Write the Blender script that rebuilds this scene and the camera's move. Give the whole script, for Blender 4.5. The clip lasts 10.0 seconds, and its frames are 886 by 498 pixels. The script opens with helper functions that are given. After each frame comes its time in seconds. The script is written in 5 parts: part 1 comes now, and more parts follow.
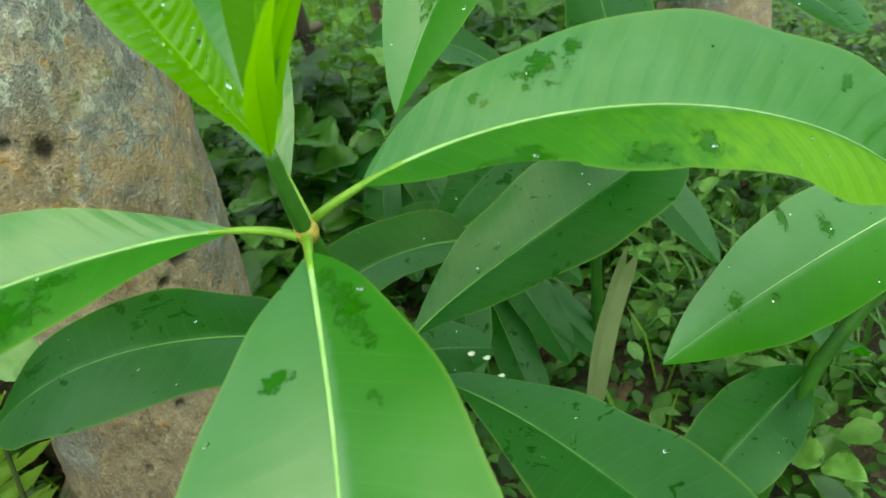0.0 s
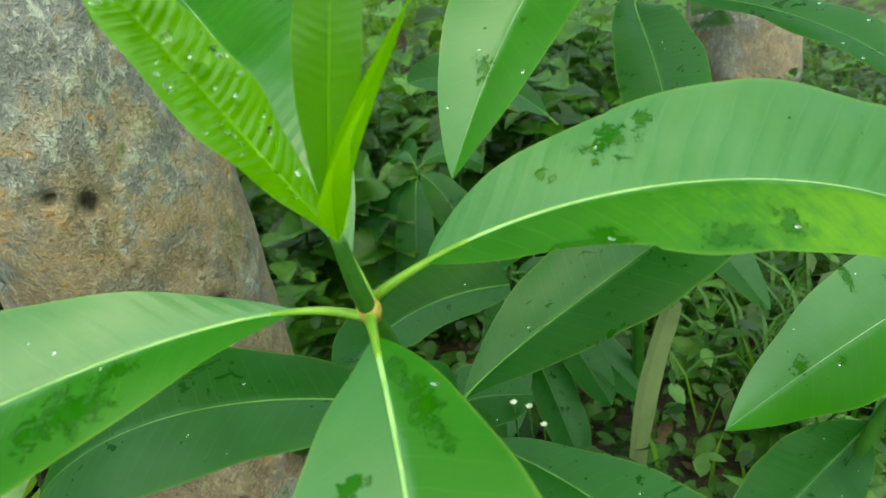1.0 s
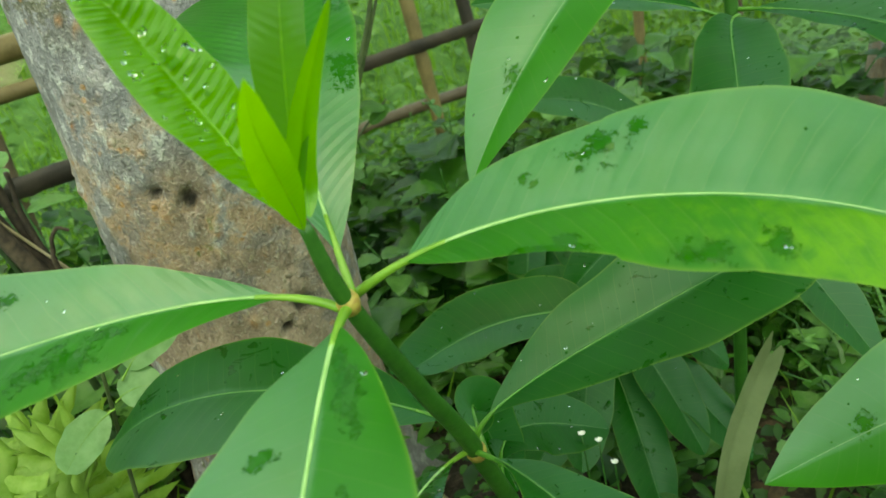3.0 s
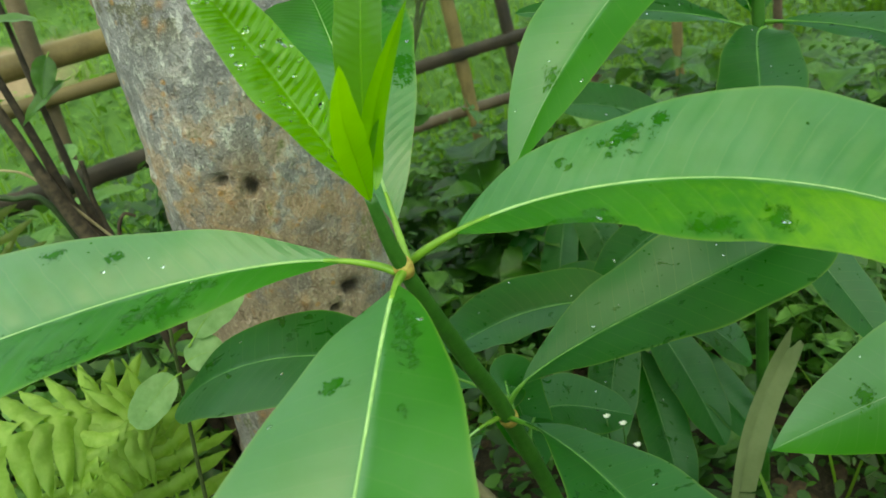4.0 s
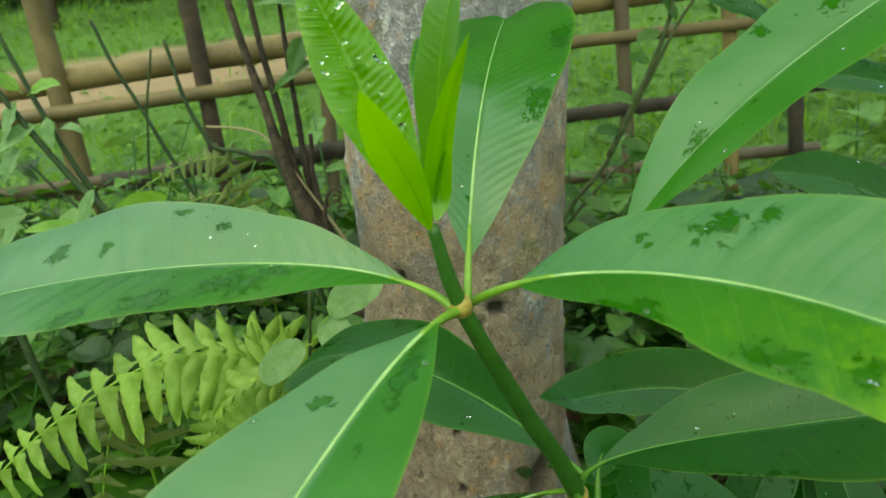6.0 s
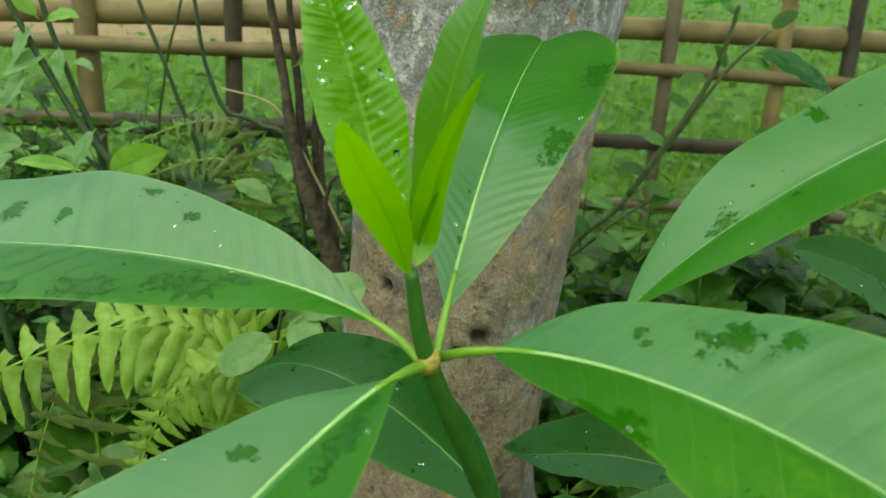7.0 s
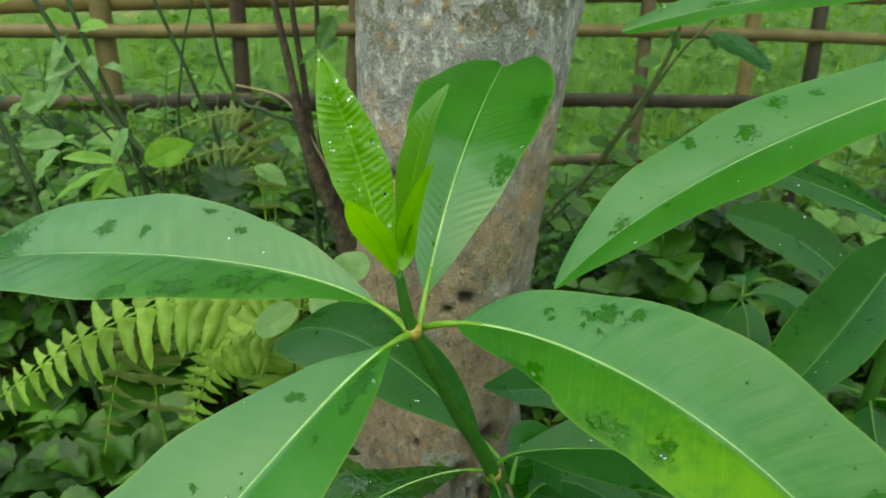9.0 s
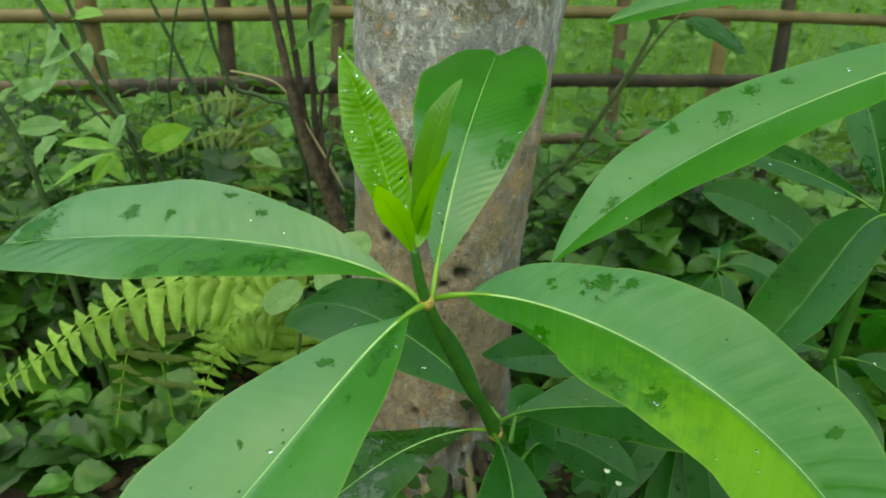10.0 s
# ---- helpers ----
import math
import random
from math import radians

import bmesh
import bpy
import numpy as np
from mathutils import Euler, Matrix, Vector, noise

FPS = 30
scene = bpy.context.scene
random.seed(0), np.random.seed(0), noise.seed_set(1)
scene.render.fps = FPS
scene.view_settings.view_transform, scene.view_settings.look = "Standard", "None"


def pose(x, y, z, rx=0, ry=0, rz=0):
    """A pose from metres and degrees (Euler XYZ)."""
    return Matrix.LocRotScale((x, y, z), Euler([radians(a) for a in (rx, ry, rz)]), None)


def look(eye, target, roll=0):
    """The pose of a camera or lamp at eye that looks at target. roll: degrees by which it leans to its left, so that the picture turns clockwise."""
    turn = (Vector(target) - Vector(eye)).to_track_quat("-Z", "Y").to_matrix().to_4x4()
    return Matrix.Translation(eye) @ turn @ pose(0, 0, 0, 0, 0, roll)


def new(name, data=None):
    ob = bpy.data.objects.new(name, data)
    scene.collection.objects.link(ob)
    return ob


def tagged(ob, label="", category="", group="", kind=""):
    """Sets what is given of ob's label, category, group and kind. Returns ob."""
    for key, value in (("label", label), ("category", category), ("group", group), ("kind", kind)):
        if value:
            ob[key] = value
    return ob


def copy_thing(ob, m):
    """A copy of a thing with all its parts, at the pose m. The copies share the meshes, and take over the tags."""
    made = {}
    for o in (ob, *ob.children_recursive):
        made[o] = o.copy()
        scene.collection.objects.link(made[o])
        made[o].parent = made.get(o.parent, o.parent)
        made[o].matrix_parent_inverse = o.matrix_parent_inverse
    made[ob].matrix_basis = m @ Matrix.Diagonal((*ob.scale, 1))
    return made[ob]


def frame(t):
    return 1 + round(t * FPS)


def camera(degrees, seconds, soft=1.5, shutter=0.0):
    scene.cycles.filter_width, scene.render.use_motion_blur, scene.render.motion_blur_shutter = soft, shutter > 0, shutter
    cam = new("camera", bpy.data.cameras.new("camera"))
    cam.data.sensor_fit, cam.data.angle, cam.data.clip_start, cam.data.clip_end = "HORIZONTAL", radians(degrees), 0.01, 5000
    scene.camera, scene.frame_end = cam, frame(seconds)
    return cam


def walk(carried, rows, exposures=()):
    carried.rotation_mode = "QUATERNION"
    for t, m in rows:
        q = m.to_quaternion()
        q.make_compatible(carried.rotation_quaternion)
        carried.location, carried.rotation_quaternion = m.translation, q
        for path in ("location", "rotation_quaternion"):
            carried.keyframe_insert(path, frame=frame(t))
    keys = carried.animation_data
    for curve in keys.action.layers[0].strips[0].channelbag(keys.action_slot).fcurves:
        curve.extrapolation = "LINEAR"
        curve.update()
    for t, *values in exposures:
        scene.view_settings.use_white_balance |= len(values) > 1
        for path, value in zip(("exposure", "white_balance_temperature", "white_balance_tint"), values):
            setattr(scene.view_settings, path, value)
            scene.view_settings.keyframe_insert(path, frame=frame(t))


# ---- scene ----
cam = camera(64.5, 10.0)
cam.data.dof.use_dof, cam.data.dof.focus_distance, cam.data.dof.aperture_fstop = True, 0.36, 16.0
PATH = [
    (0, (-0.1080, -0.4577, 0.5375), (0.9566, 0.9085, -0.4624), -9.29),
    (0.5, (-0.1149, -0.4466, 0.5601), (0.9235, 0.9854, -0.3732), -10.07),
    (1, (-0.1068, -0.4349, 0.5555), (0.9384, 0.9771, -0.4004), -10.07),
    (1.5, (-0.1047, -0.4411, 0.5649), (0.9336, 0.9788, -0.3869), -10.88),
    (2, (-0.0841, -0.4662, 0.5458), (0.9138, 0.9972, -0.3829), -14.18),
    (2.5, (-0.0543, -0.4757, 0.5369), (0.7653, 1.1651, -0.2604), -13.75),
    (2.7, (-0.0553, -0.4687, 0.5337), (0.6802, 1.2045, -0.2785), -12.52),
    (3.8, (-0.0726, -0.5062, 0.5401), (0.5718, 1.2318, -0.2109), -11.73),
    (4, (-0.0790, -0.5090, 0.5377), (0.5353, 1.2383, -0.2171), -11.43),
    (4.5, (-0.0720, -0.5335, 0.5556), (0.4499, 1.2609, -0.1567), -15.16),
    (5, (-0.0256, -0.5390, 0.5434), (0.3357, 1.3244, -0.0869), -16.72),
    (5.5, (-0.0017, -0.5298, 0.5329), (0.1833, 1.3596, -0.0961), -12.01),
    (6, (-0.0046, -0.5077, 0.5335), (-0.0620, 1.3895, -0.0971), -4.39),
    (6.2, (-0.0133, -0.4954, 0.5276), (-0.1467, 1.3987, -0.1007), -1.12),
    (7.3, (0.0082, -0.4711, 0.5477), (-0.0345, 1.4062, -0.1409), 7.42),
    (7.5, (0.0089, -0.4842, 0.5517), (-0.0324, 1.3693, -0.1987), 7.86),
    (8, (-0.0052, -0.5404, 0.6012), (-0.1063, 1.2679, -0.2472), 7.06),
    (8.5, (0.0133, -0.5584, 0.6155), (-0.0696, 1.2664, -0.1990), 4.82),
    (9, (0.0186, -0.5634, 0.6093), (-0.0591, 1.2641, -0.1997), 3.86),
    (9.5, (0.0233, -0.5707, 0.6039), (-0.0355, 1.2528, -0.2155), 3.43),
    (10, (0.0013, -0.5972, 0.6225), (-0.0044, 1.2085, -0.2373), 3.90),
]
EXPO = [(0.0, 1.36, 8900, -15), (2.7, 1.30, 8900, -14), (4.2, 1.16, 8900, -11), (10.0, 1.04, 8900, -9)]
walk(cam, [(t, look(eye, target, roll)) for t, eye, target, roll in PATH], EXPO)

# ---- world and light ----
SUN_EL, SUN_ROT = radians(76), radians(206)
world = bpy.data.worlds.new("overcast_sky")
scene.world = world
world.use_nodes = True
wn, wl = world.node_tree.nodes, world.node_tree.links
sky = wn.new("ShaderNodeTexSky")
sky.sky_type, sky.sun_disc, sky.sun_elevation, sky.sun_rotation = "NISHITA", False, SUN_EL, SUN_ROT
sky.air_density, sky.dust_density, sky.ozone_density = 1.1, 2.6, 0.7
wn["Background"].inputs["Strength"].default_value = 0.15
wl.new(sky.outputs[0], wn["Background"].inputs["Color"])
sun_data = bpy.data.lights.new("sun", "SUN")
sun_data.energy, sun_data.angle, sun_data.color = 1.5, radians(130), (0.86, 1.0, 0.86)
sun = new("sun", sun_data)
sun.matrix_world = look((0, 0, 6), (-math.cos(SUN_EL) * math.sin(SUN_ROT), -math.cos(SUN_EL) * math.cos(SUN_ROT), 6 - math.sin(SUN_EL)))

GROUND = 0.04
RNG = np.random.RandomState(7)


# ---- materials ----
class Nodes:
    """Short writing for a node material."""

    def __init__(self, name):
        self.mat = bpy.data.materials.new(name)
        self.mat.use_nodes = True
        self.n, self.l = self.mat.node_tree.nodes, self.mat.node_tree.links
        self.bsdf = self.n["Principled BSDF"]
        self.out = self.n["Material Output"]

    def put(self, socket, value):
        if isinstance(value, bpy.types.NodeSocket):
            self.l.new(value, socket)
        else:
            socket.default_value = (*value, 1.0) if isinstance(value, tuple) and len(value) == 3 and socket.type == "RGBA" else value

    def coords(self, kind="Object"):
        return self.n.new("ShaderNodeTexCoord").outputs[kind]

    def math(self, op, a, b=0.0, c=0.0, clamp=False):
        m = self.n.new("ShaderNodeMath")
        m.operation, m.use_clamp = op, clamp
        for s, v in zip(m.inputs, (a, b, c)):
            self.put(s, v)
        return m.outputs[0]

    def noise(self, scale, detail=3.0, rough=0.55, vec=None, distort=0.0):
        t = self.n.new("ShaderNodeTexNoise")
        self.put(t.inputs["Vector"], vec or self.coords())
        for k, v in (("Scale", scale), ("Detail", detail), ("Roughness", rough), ("Distortion", distort)):
            t.inputs[k].default_value = v
        return t.outputs["Fac"]

    def voronoi(self, scale, vec=None, feature="F1", out="Distance"):
        t = self.n.new("ShaderNodeTexVoronoi")
        t.feature = feature
        self.put(t.inputs["Vector"], vec or self.coords())
        t.inputs["Scale"].default_value = scale
        return t.outputs[out]

    def step(self, value, low, high, a=0.0, b=1.0):
        m = self.n.new("ShaderNodeMapRange")
        m.interpolation_type = "SMOOTHSTEP"
        for k, v in (("Value", value), ("From Min", low), ("From Max", high), ("To Min", a), ("To Max", b)):
            self.put(m.inputs[k], v)
        return m.outputs["Result"]

    def mix(self, fac, a, b, blend="MIX"):
        m = self.n.new("ShaderNodeMix")
        m.data_type, m.blend_type = "RGBA", blend
        self.put(m.inputs[0], fac)
        self.put(m.inputs[6], a)
        self.put(m.inputs[7], b)
        return m.outputs[2]

    def bump(self, height, strength=0.3, distance=0.002, normal=None):
        b = self.n.new("ShaderNodeBump")
        b.inputs["Strength"].default_value, b.inputs["Distance"].default_value = strength, distance
        self.put(b.inputs["Height"], height)
        if normal:
            self.put(b.inputs["Normal"], normal)
        return b.outputs[0]

    def random(self):
        return self.n.new("ShaderNodeObjectInfo").outputs["Random"]

    def island(self):
        return self.n.new("ShaderNodeNewGeometry").outputs["Random Per Island"]

    def set(self, **values):
        for k, v in values.items():
            self.put(self.bsdf.inputs[k.replace("_", " ")], v)
        return self

    def translucent(self, colour, share, normal=None):
        t = self.n.new("ShaderNodeBsdfTranslucent")
        self.put(t.inputs["Color"], colour)
        if normal:
            self.put(t.inputs["Normal"], normal)
        m = self.n.new("ShaderNodeMixShader")
        m.inputs[0].default_value = share
        self.l.new(self.bsdf.outputs[0], m.inputs[1])
        self.l.new(t.outputs[0], m.inputs[2])
        self.l.new(m.outputs[0], self.out.inputs["Surface"])
        return self


def leaf_material(name, dark, light, through_colour, veins=22, slant=1.5, vein_bump=0.09, rough=0.37, wet=0.0, share=0.35, coat=0.0, yellow=0.0, gloss=0.88, lines=0.08, stains=(), marks=0.5, bloom_sheen=0.0, damp=None, tip=1.0, film_gloss=0.28):
    """A waxy blade with lateral veins. stains: wet patches (along, across, half length, half width) in parts of the
    blade; wet: scattered wet film;
    bloom_sheen: grey-green of the dry waxy blade, with sky sheen put into the colour; damp: the wetted part left
    without it, as two soft steps, across and along."""
    m = Nodes(name)
    uv = m.n.new("ShaderNodeSeparateXYZ")
    m.put(uv.inputs[0], m.coords("UV"))
    across = m.math("ABSOLUTE", m.math("MULTIPLY_ADD", uv.outputs[1], 2.0, -1.0))
    wob = m.noise(60, 2)
    phase = m.math("ADD", m.math("SUBTRACT", m.math("MULTIPLY", uv.outputs[0], float(veins)), m.math("MULTIPLY", across, slant)), m.math("MULTIPLY", wob, 0.30))
    ridge = m.math("PINGPONG", phase, 0.5)
    minor = m.math("PINGPONG", m.math("MULTIPLY", phase, 3.0), 0.5)
    fade = m.step(across, 0.75, 1.0, 1.0, 0.0)
    line = m.math("MULTIPLY", m.step(ridge, 0.0, 0.045, 1.0, 0.0), fade)
    thin = m.math("MULTIPLY", m.step(minor, 0.0, 0.10, 1.0, 0.0), m.math("MULTIPLY", fade, 0.35))
    big, mid, fine = m.noise(14, 3), m.noise(70, 4), m.noise(900, 2)
    broad, cells = m.noise(26, 3), m.voronoi(420)
    colour = m.mix(m.step(big, 0.32, 0.70), dark, light)
    colour = m.mix(m.math("MULTIPLY", m.step(mid, 0.45, 0.75), 0.35), colour, light)
    colour = m.mix(m.math("MULTIPLY", m.step(cells, 0.1, 0.5), 0.12), colour, dark)
    colour = m.mix(m.math("MULTIPLY", m.math("MAXIMUM", line, thin), lines), colour, (0.20, 0.38, 0.08))
    # Yellow-green mottling; the lower half's backlight is put into its colour.
    if yellow:
        backlit_patch = m.math("MULTIPLY", m.step(uv.outputs[1], 0.50, 0.42), m.step(m.math("ADD", m.math("MULTIPLY_ADD", m.noise(150, 6, 0.7, distort=0.8), 0.6, m.math("MULTIPLY", big, 0.4)), m.math("MULTIPLY", m.step(uv.outputs[0], 0.25, 0.70), 0.34)), 0.56, 0.86))
        colour = m.mix(m.math("MULTIPLY", backlit_patch, yellow), colour, (0.15, 0.37, 0.006))
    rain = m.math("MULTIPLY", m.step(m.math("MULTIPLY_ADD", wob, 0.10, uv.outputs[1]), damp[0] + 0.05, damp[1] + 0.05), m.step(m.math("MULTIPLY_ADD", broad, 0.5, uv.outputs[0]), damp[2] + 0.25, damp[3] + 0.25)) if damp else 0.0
    # Pale sky sheen mixed into the dry part's colour, mostly one half.
    if bloom_sheen:
        wax_sheen = m.math("MULTIPLY", m.step(m.noise(42, 6, 0.65), 0.25, 0.75, 0.75 * bloom_sheen, 1.2 * bloom_sheen), m.math("SUBTRACT", 1.0, m.math("MULTIPLY", rain, 0.92)))
        wax_sheen = m.math("MULTIPLY", wax_sheen, m.step(uv.outputs[0], 0.40, 0.80, 1.0, tip))
        colour = m.mix(wax_sheen, colour, (0.105, 0.275, 0.155))
    rim = m.step(across, 0.945, 1.0)
    colour = m.mix(m.math("MULTIPLY", rim, 0.3), colour, (0.24, 0.38, 0.06))
    warp = m.math("ADD", m.math("MULTIPLY", m.noise(110, 4, 0.6, distort=0.4), 0.45), m.math("MULTIPLY", m.noise(330, 5, 0.7, distort=1.2), 0.55))
    film = 0.0
    for u0, v0, ru, rv in stains:
        du = m.math("DIVIDE", m.math("SUBTRACT", uv.outputs[0], u0), ru)
        dv = m.math("DIVIDE", m.math("SUBTRACT", uv.outputs[1], v0), rv)
        d = m.math("SQRT", m.math("ADD", m.math("MULTIPLY", du, du), m.math("MULTIPLY", dv, dv)))
        film = m.math("MAXIMUM", film, m.step(m.math("ADD", d, m.math("MULTIPLY_ADD", warp, 7.0, -3.2)), 1.08, 0.92))
    if wet:
        puddle = m.math("ADD", m.noise(85, 6, 0.62, distort=0.9), m.math("MULTIPLY", m.noise(17, 2), 0.55))
        film = m.math("MAXIMUM", film, m.step(puddle, 1.0 - 0.10 * wet, 1.008 - 0.10 * wet))
    dots = m.math("MULTIPLY", m.step(m.math("ADD", m.voronoi(170), m.math("MULTIPLY_ADD", warp, 0.25, -0.125)), 0.13, 0.11), m.step(m.noise(38, 2), 0.66 - 0.12 * marks, 0.68 - 0.12 * marks))
    film = m.math("MAXIMUM", film, dots)
    colour = m.mix(m.math("MULTIPLY", film, 0.9), colour, (0.6 * dark[0], 0.80 * dark[1], 0.2 * dark[2]))
    dry = m.math("SUBTRACT", 1.0, m.math("MULTIPLY", film, 0.75))
    height = m.math("ADD", m.math("ADD", m.step(ridge, 0.0, 0.5), m.math("MULTIPLY", m.step(minor, 0.0, 0.5), 0.14)), m.math("ADD", m.math("MULTIPLY", fine, 0.08), m.math("MULTIPLY", cells, 0.10)))
    b = m.n.new("ShaderNodeBump")
    b.inputs["Distance"].default_value = 0.0012
    m.put(b.inputs["Strength"], m.math("MULTIPLY", dry, vein_bump))
    m.put(b.inputs["Height"], height)
    edge = m.bump(m.math("ADD", film, m.math("MULTIPLY", film, m.math("MULTIPLY", mid, 2.6))), 0.9, 0.0008, b.outputs[0])
    roughness = m.math("ADD", m.math("MULTIPLY", film, 0.07 - rough), m.math("ADD", rough - 0.11, m.math("ADD", m.math("MULTIPLY", mid, 0.12), m.math("MULTIPLY", broad, 0.14))))
    m.set(Base_Color=colour, Roughness=roughness, Normal=edge, IOR=1.5, Specular_IOR_Level=m.math("MULTIPLY_ADD", m.math("MAXIMUM", film, m.math("MULTIPLY", rain, 0.95)), film_gloss - gloss, gloss), Coat_Weight=m.math("MULTIPLY", m.math("MULTIPLY_ADD", m.math("MAXIMUM", film, rain), -0.9 * coat, coat), m.step(m.noise(36, 6, 0.65), 0.3, 0.7, 0.45, 1.35)), Coat_Roughness=0.48, Coat_Normal=edge)
    glow = m.mix(m.math("MULTIPLY", line, 0.2), m.mix(m.step(big, 0.3, 0.7), through_colour, tuple(min(1, 1.25 * v) for v in through_colour)), (0.35, 0.55, 0.08))
    return m.translucent(glow, share, b.outputs[0]).mat


LEAF = leaf_material("waxy_leaf", (0.012, 0.130, 0.003), (0.023, 0.172, 0.005), (0.10, 0.46, 0.008), vein_bump=0.16, rough=0.36, gloss=0.95, coat=0.35, marks=0.5, bloom_sheen=0.40, damp=(0.50, 0.57, 0.95, 0.45),
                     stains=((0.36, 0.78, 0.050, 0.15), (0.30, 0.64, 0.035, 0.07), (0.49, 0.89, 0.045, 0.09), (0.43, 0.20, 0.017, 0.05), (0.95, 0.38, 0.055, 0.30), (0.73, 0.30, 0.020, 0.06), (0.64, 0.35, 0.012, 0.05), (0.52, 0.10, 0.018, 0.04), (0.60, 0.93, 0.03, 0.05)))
LEAF_VEINED = leaf_material("waxy_veined_leaf", (0.013, 0.134, 0.003), (0.023, 0.172, 0.005), (0.10, 0.46, 0.008), veins=34, slant=2.2, vein_bump=0.12, rough=0.33, gloss=0.95, lines=0.30, coat=0.3, marks=0.2, bloom_sheen=0.42, damp=(-1.0, -0.9, 0.34, 0.52),
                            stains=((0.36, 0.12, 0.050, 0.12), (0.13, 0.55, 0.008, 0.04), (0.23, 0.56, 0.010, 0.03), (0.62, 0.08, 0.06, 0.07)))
LEAF_SMOOTH = leaf_material("waxy_leaf_smooth", (0.014, 0.140, 0.004), (0.024, 0.180, 0.007), (0.14, 0.52, 0.008), vein_bump=0.05, rough=0.40, share=0.38, gloss=0.9, coat=0.3, marks=0.35, bloom_sheen=0.40, damp=(0.50, 0.57, 0.95, 0.30),
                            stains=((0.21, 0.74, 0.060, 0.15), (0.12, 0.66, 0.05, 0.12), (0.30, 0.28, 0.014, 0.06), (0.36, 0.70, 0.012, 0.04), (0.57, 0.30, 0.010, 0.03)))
LEAF_PALE = leaf_material("waxy_leaf_pale", (0.019, 0.152, 0.006), (0.032, 0.198, 0.010), (0.14, 0.52, 0.010), vein_bump=0.05, rough=0.40, share=0.40, gloss=0.9, coat=0.3, marks=0.6, bloom_sheen=0.42, damp=(0.50, 0.57, 2.0, 1.9),
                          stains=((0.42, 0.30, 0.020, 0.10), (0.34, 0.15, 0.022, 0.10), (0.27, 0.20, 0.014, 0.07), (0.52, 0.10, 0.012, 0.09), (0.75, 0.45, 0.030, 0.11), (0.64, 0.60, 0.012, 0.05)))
LEAF_BRIGHT = leaf_material("waxy_leaf_bright", (0.014, 0.140, 0.002), (0.030, 0.185, 0.004), (0.12, 0.44, 0.006), share=0.40, yellow=0.8, vein_bump=0.30, rough=0.42, gloss=0.45, coat=0.12, lines=0.18, marks=0.5, bloom_sheen=0.54, tip=0.50, damp=(0.50, 0.45, 2.0, 1.9),
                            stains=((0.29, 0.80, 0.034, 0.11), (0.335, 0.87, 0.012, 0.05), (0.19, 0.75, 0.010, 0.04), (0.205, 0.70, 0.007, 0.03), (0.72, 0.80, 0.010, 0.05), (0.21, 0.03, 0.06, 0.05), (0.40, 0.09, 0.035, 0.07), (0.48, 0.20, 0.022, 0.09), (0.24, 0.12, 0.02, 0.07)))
# Darker version of the leaf, for the lower, side and rear leaves.
LEAF_DEEP = leaf_material("waxy_leaf_deep", (0.006, 0.072, 0.005), (0.010, 0.100, 0.007), (0.03, 0.27, 0.008), share=0.30, wet=0.75, rough=0.42, vein_bump=0.05, gloss=0.45, coat=0.05, marks=1.0, lines=0.03, bloom_sheen=0.18, damp=(0.50, 0.45, 2.0, 1.9))
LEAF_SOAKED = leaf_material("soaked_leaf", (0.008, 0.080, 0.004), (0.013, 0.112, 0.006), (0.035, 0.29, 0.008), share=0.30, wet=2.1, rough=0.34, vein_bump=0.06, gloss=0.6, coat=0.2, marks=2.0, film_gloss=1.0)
LEAF_YOUNG = leaf_material("young_leaf", (0.075, 0.25, 0.005), (0.12, 0.33, 0.008), (0.26, 0.58, 0.010), veins=29, slant=1.3, vein_bump=0.25, rough=0.20, wet=0.3, share=0.45, marks=0.0, gloss=0.6)
LEAF_BUD = leaf_material("bud_leaf", (0.085, 0.29, 0.006), (0.13, 0.36, 0.008), (0.27, 0.60, 0.012), veins=34, slant=1.2, vein_bump=0.06, rough=0.34, share=0.45, marks=0.0)
LEAF_OLIVE = leaf_material("young_leaf_olive", (0.045, 0.175, 0.005), (0.07, 0.23, 0.007), (0.17, 0.44, 0.010), veins=30, slant=1.2, vein_bump=0.06, rough=0.4, share=0.45, marks=0.0)


def plain(name, a, b, scale=40, rough=0.6, bump=0.3, share=0.0, through_colour=None, vary=True, fine=300):
    m = Nodes(name)
    n1, n2 = m.noise(scale, 4), m.noise(fine, 3)
    fac = m.step(m.math("ADD", m.math("MULTIPLY", n1, 0.75), m.math("MULTIPLY", n2, 0.25)), 0.35, 0.65)
    colour = m.mix(fac, a, b)
    if vary:
        who = m.math("ADD", m.random(), m.island())
        colour = m.mix(m.math("MULTIPLY", m.math("FRACT", who), 0.65), colour, (0.42 * a[0], 0.45 * a[1], 0.5 * a[2]))
    m.set(Base_Color=colour, Roughness=m.math("ADD", rough - 0.1, m.math("MULTIPLY", n2, 0.2)), Normal=m.bump(n2, bump, 0.001))
    if share:
        m.translucent(through_colour or b, share)
    return m.mat


YOUNG_RIB = plain("young_midrib", (0.14, 0.36, 0.012), (0.19, 0.43, 0.018), 60, 0.4, 0.1, vary=False)
# Darker midrib to go with the darker blades.
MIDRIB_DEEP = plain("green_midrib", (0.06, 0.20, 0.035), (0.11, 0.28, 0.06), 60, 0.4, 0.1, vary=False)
MIDRIB = plain("pale_midrib", (0.20, 0.39, 0.12), (0.32, 0.52, 0.21), 60, 0.4, 0.1, vary=False)
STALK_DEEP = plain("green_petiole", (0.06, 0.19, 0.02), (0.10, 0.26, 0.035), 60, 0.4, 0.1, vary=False)
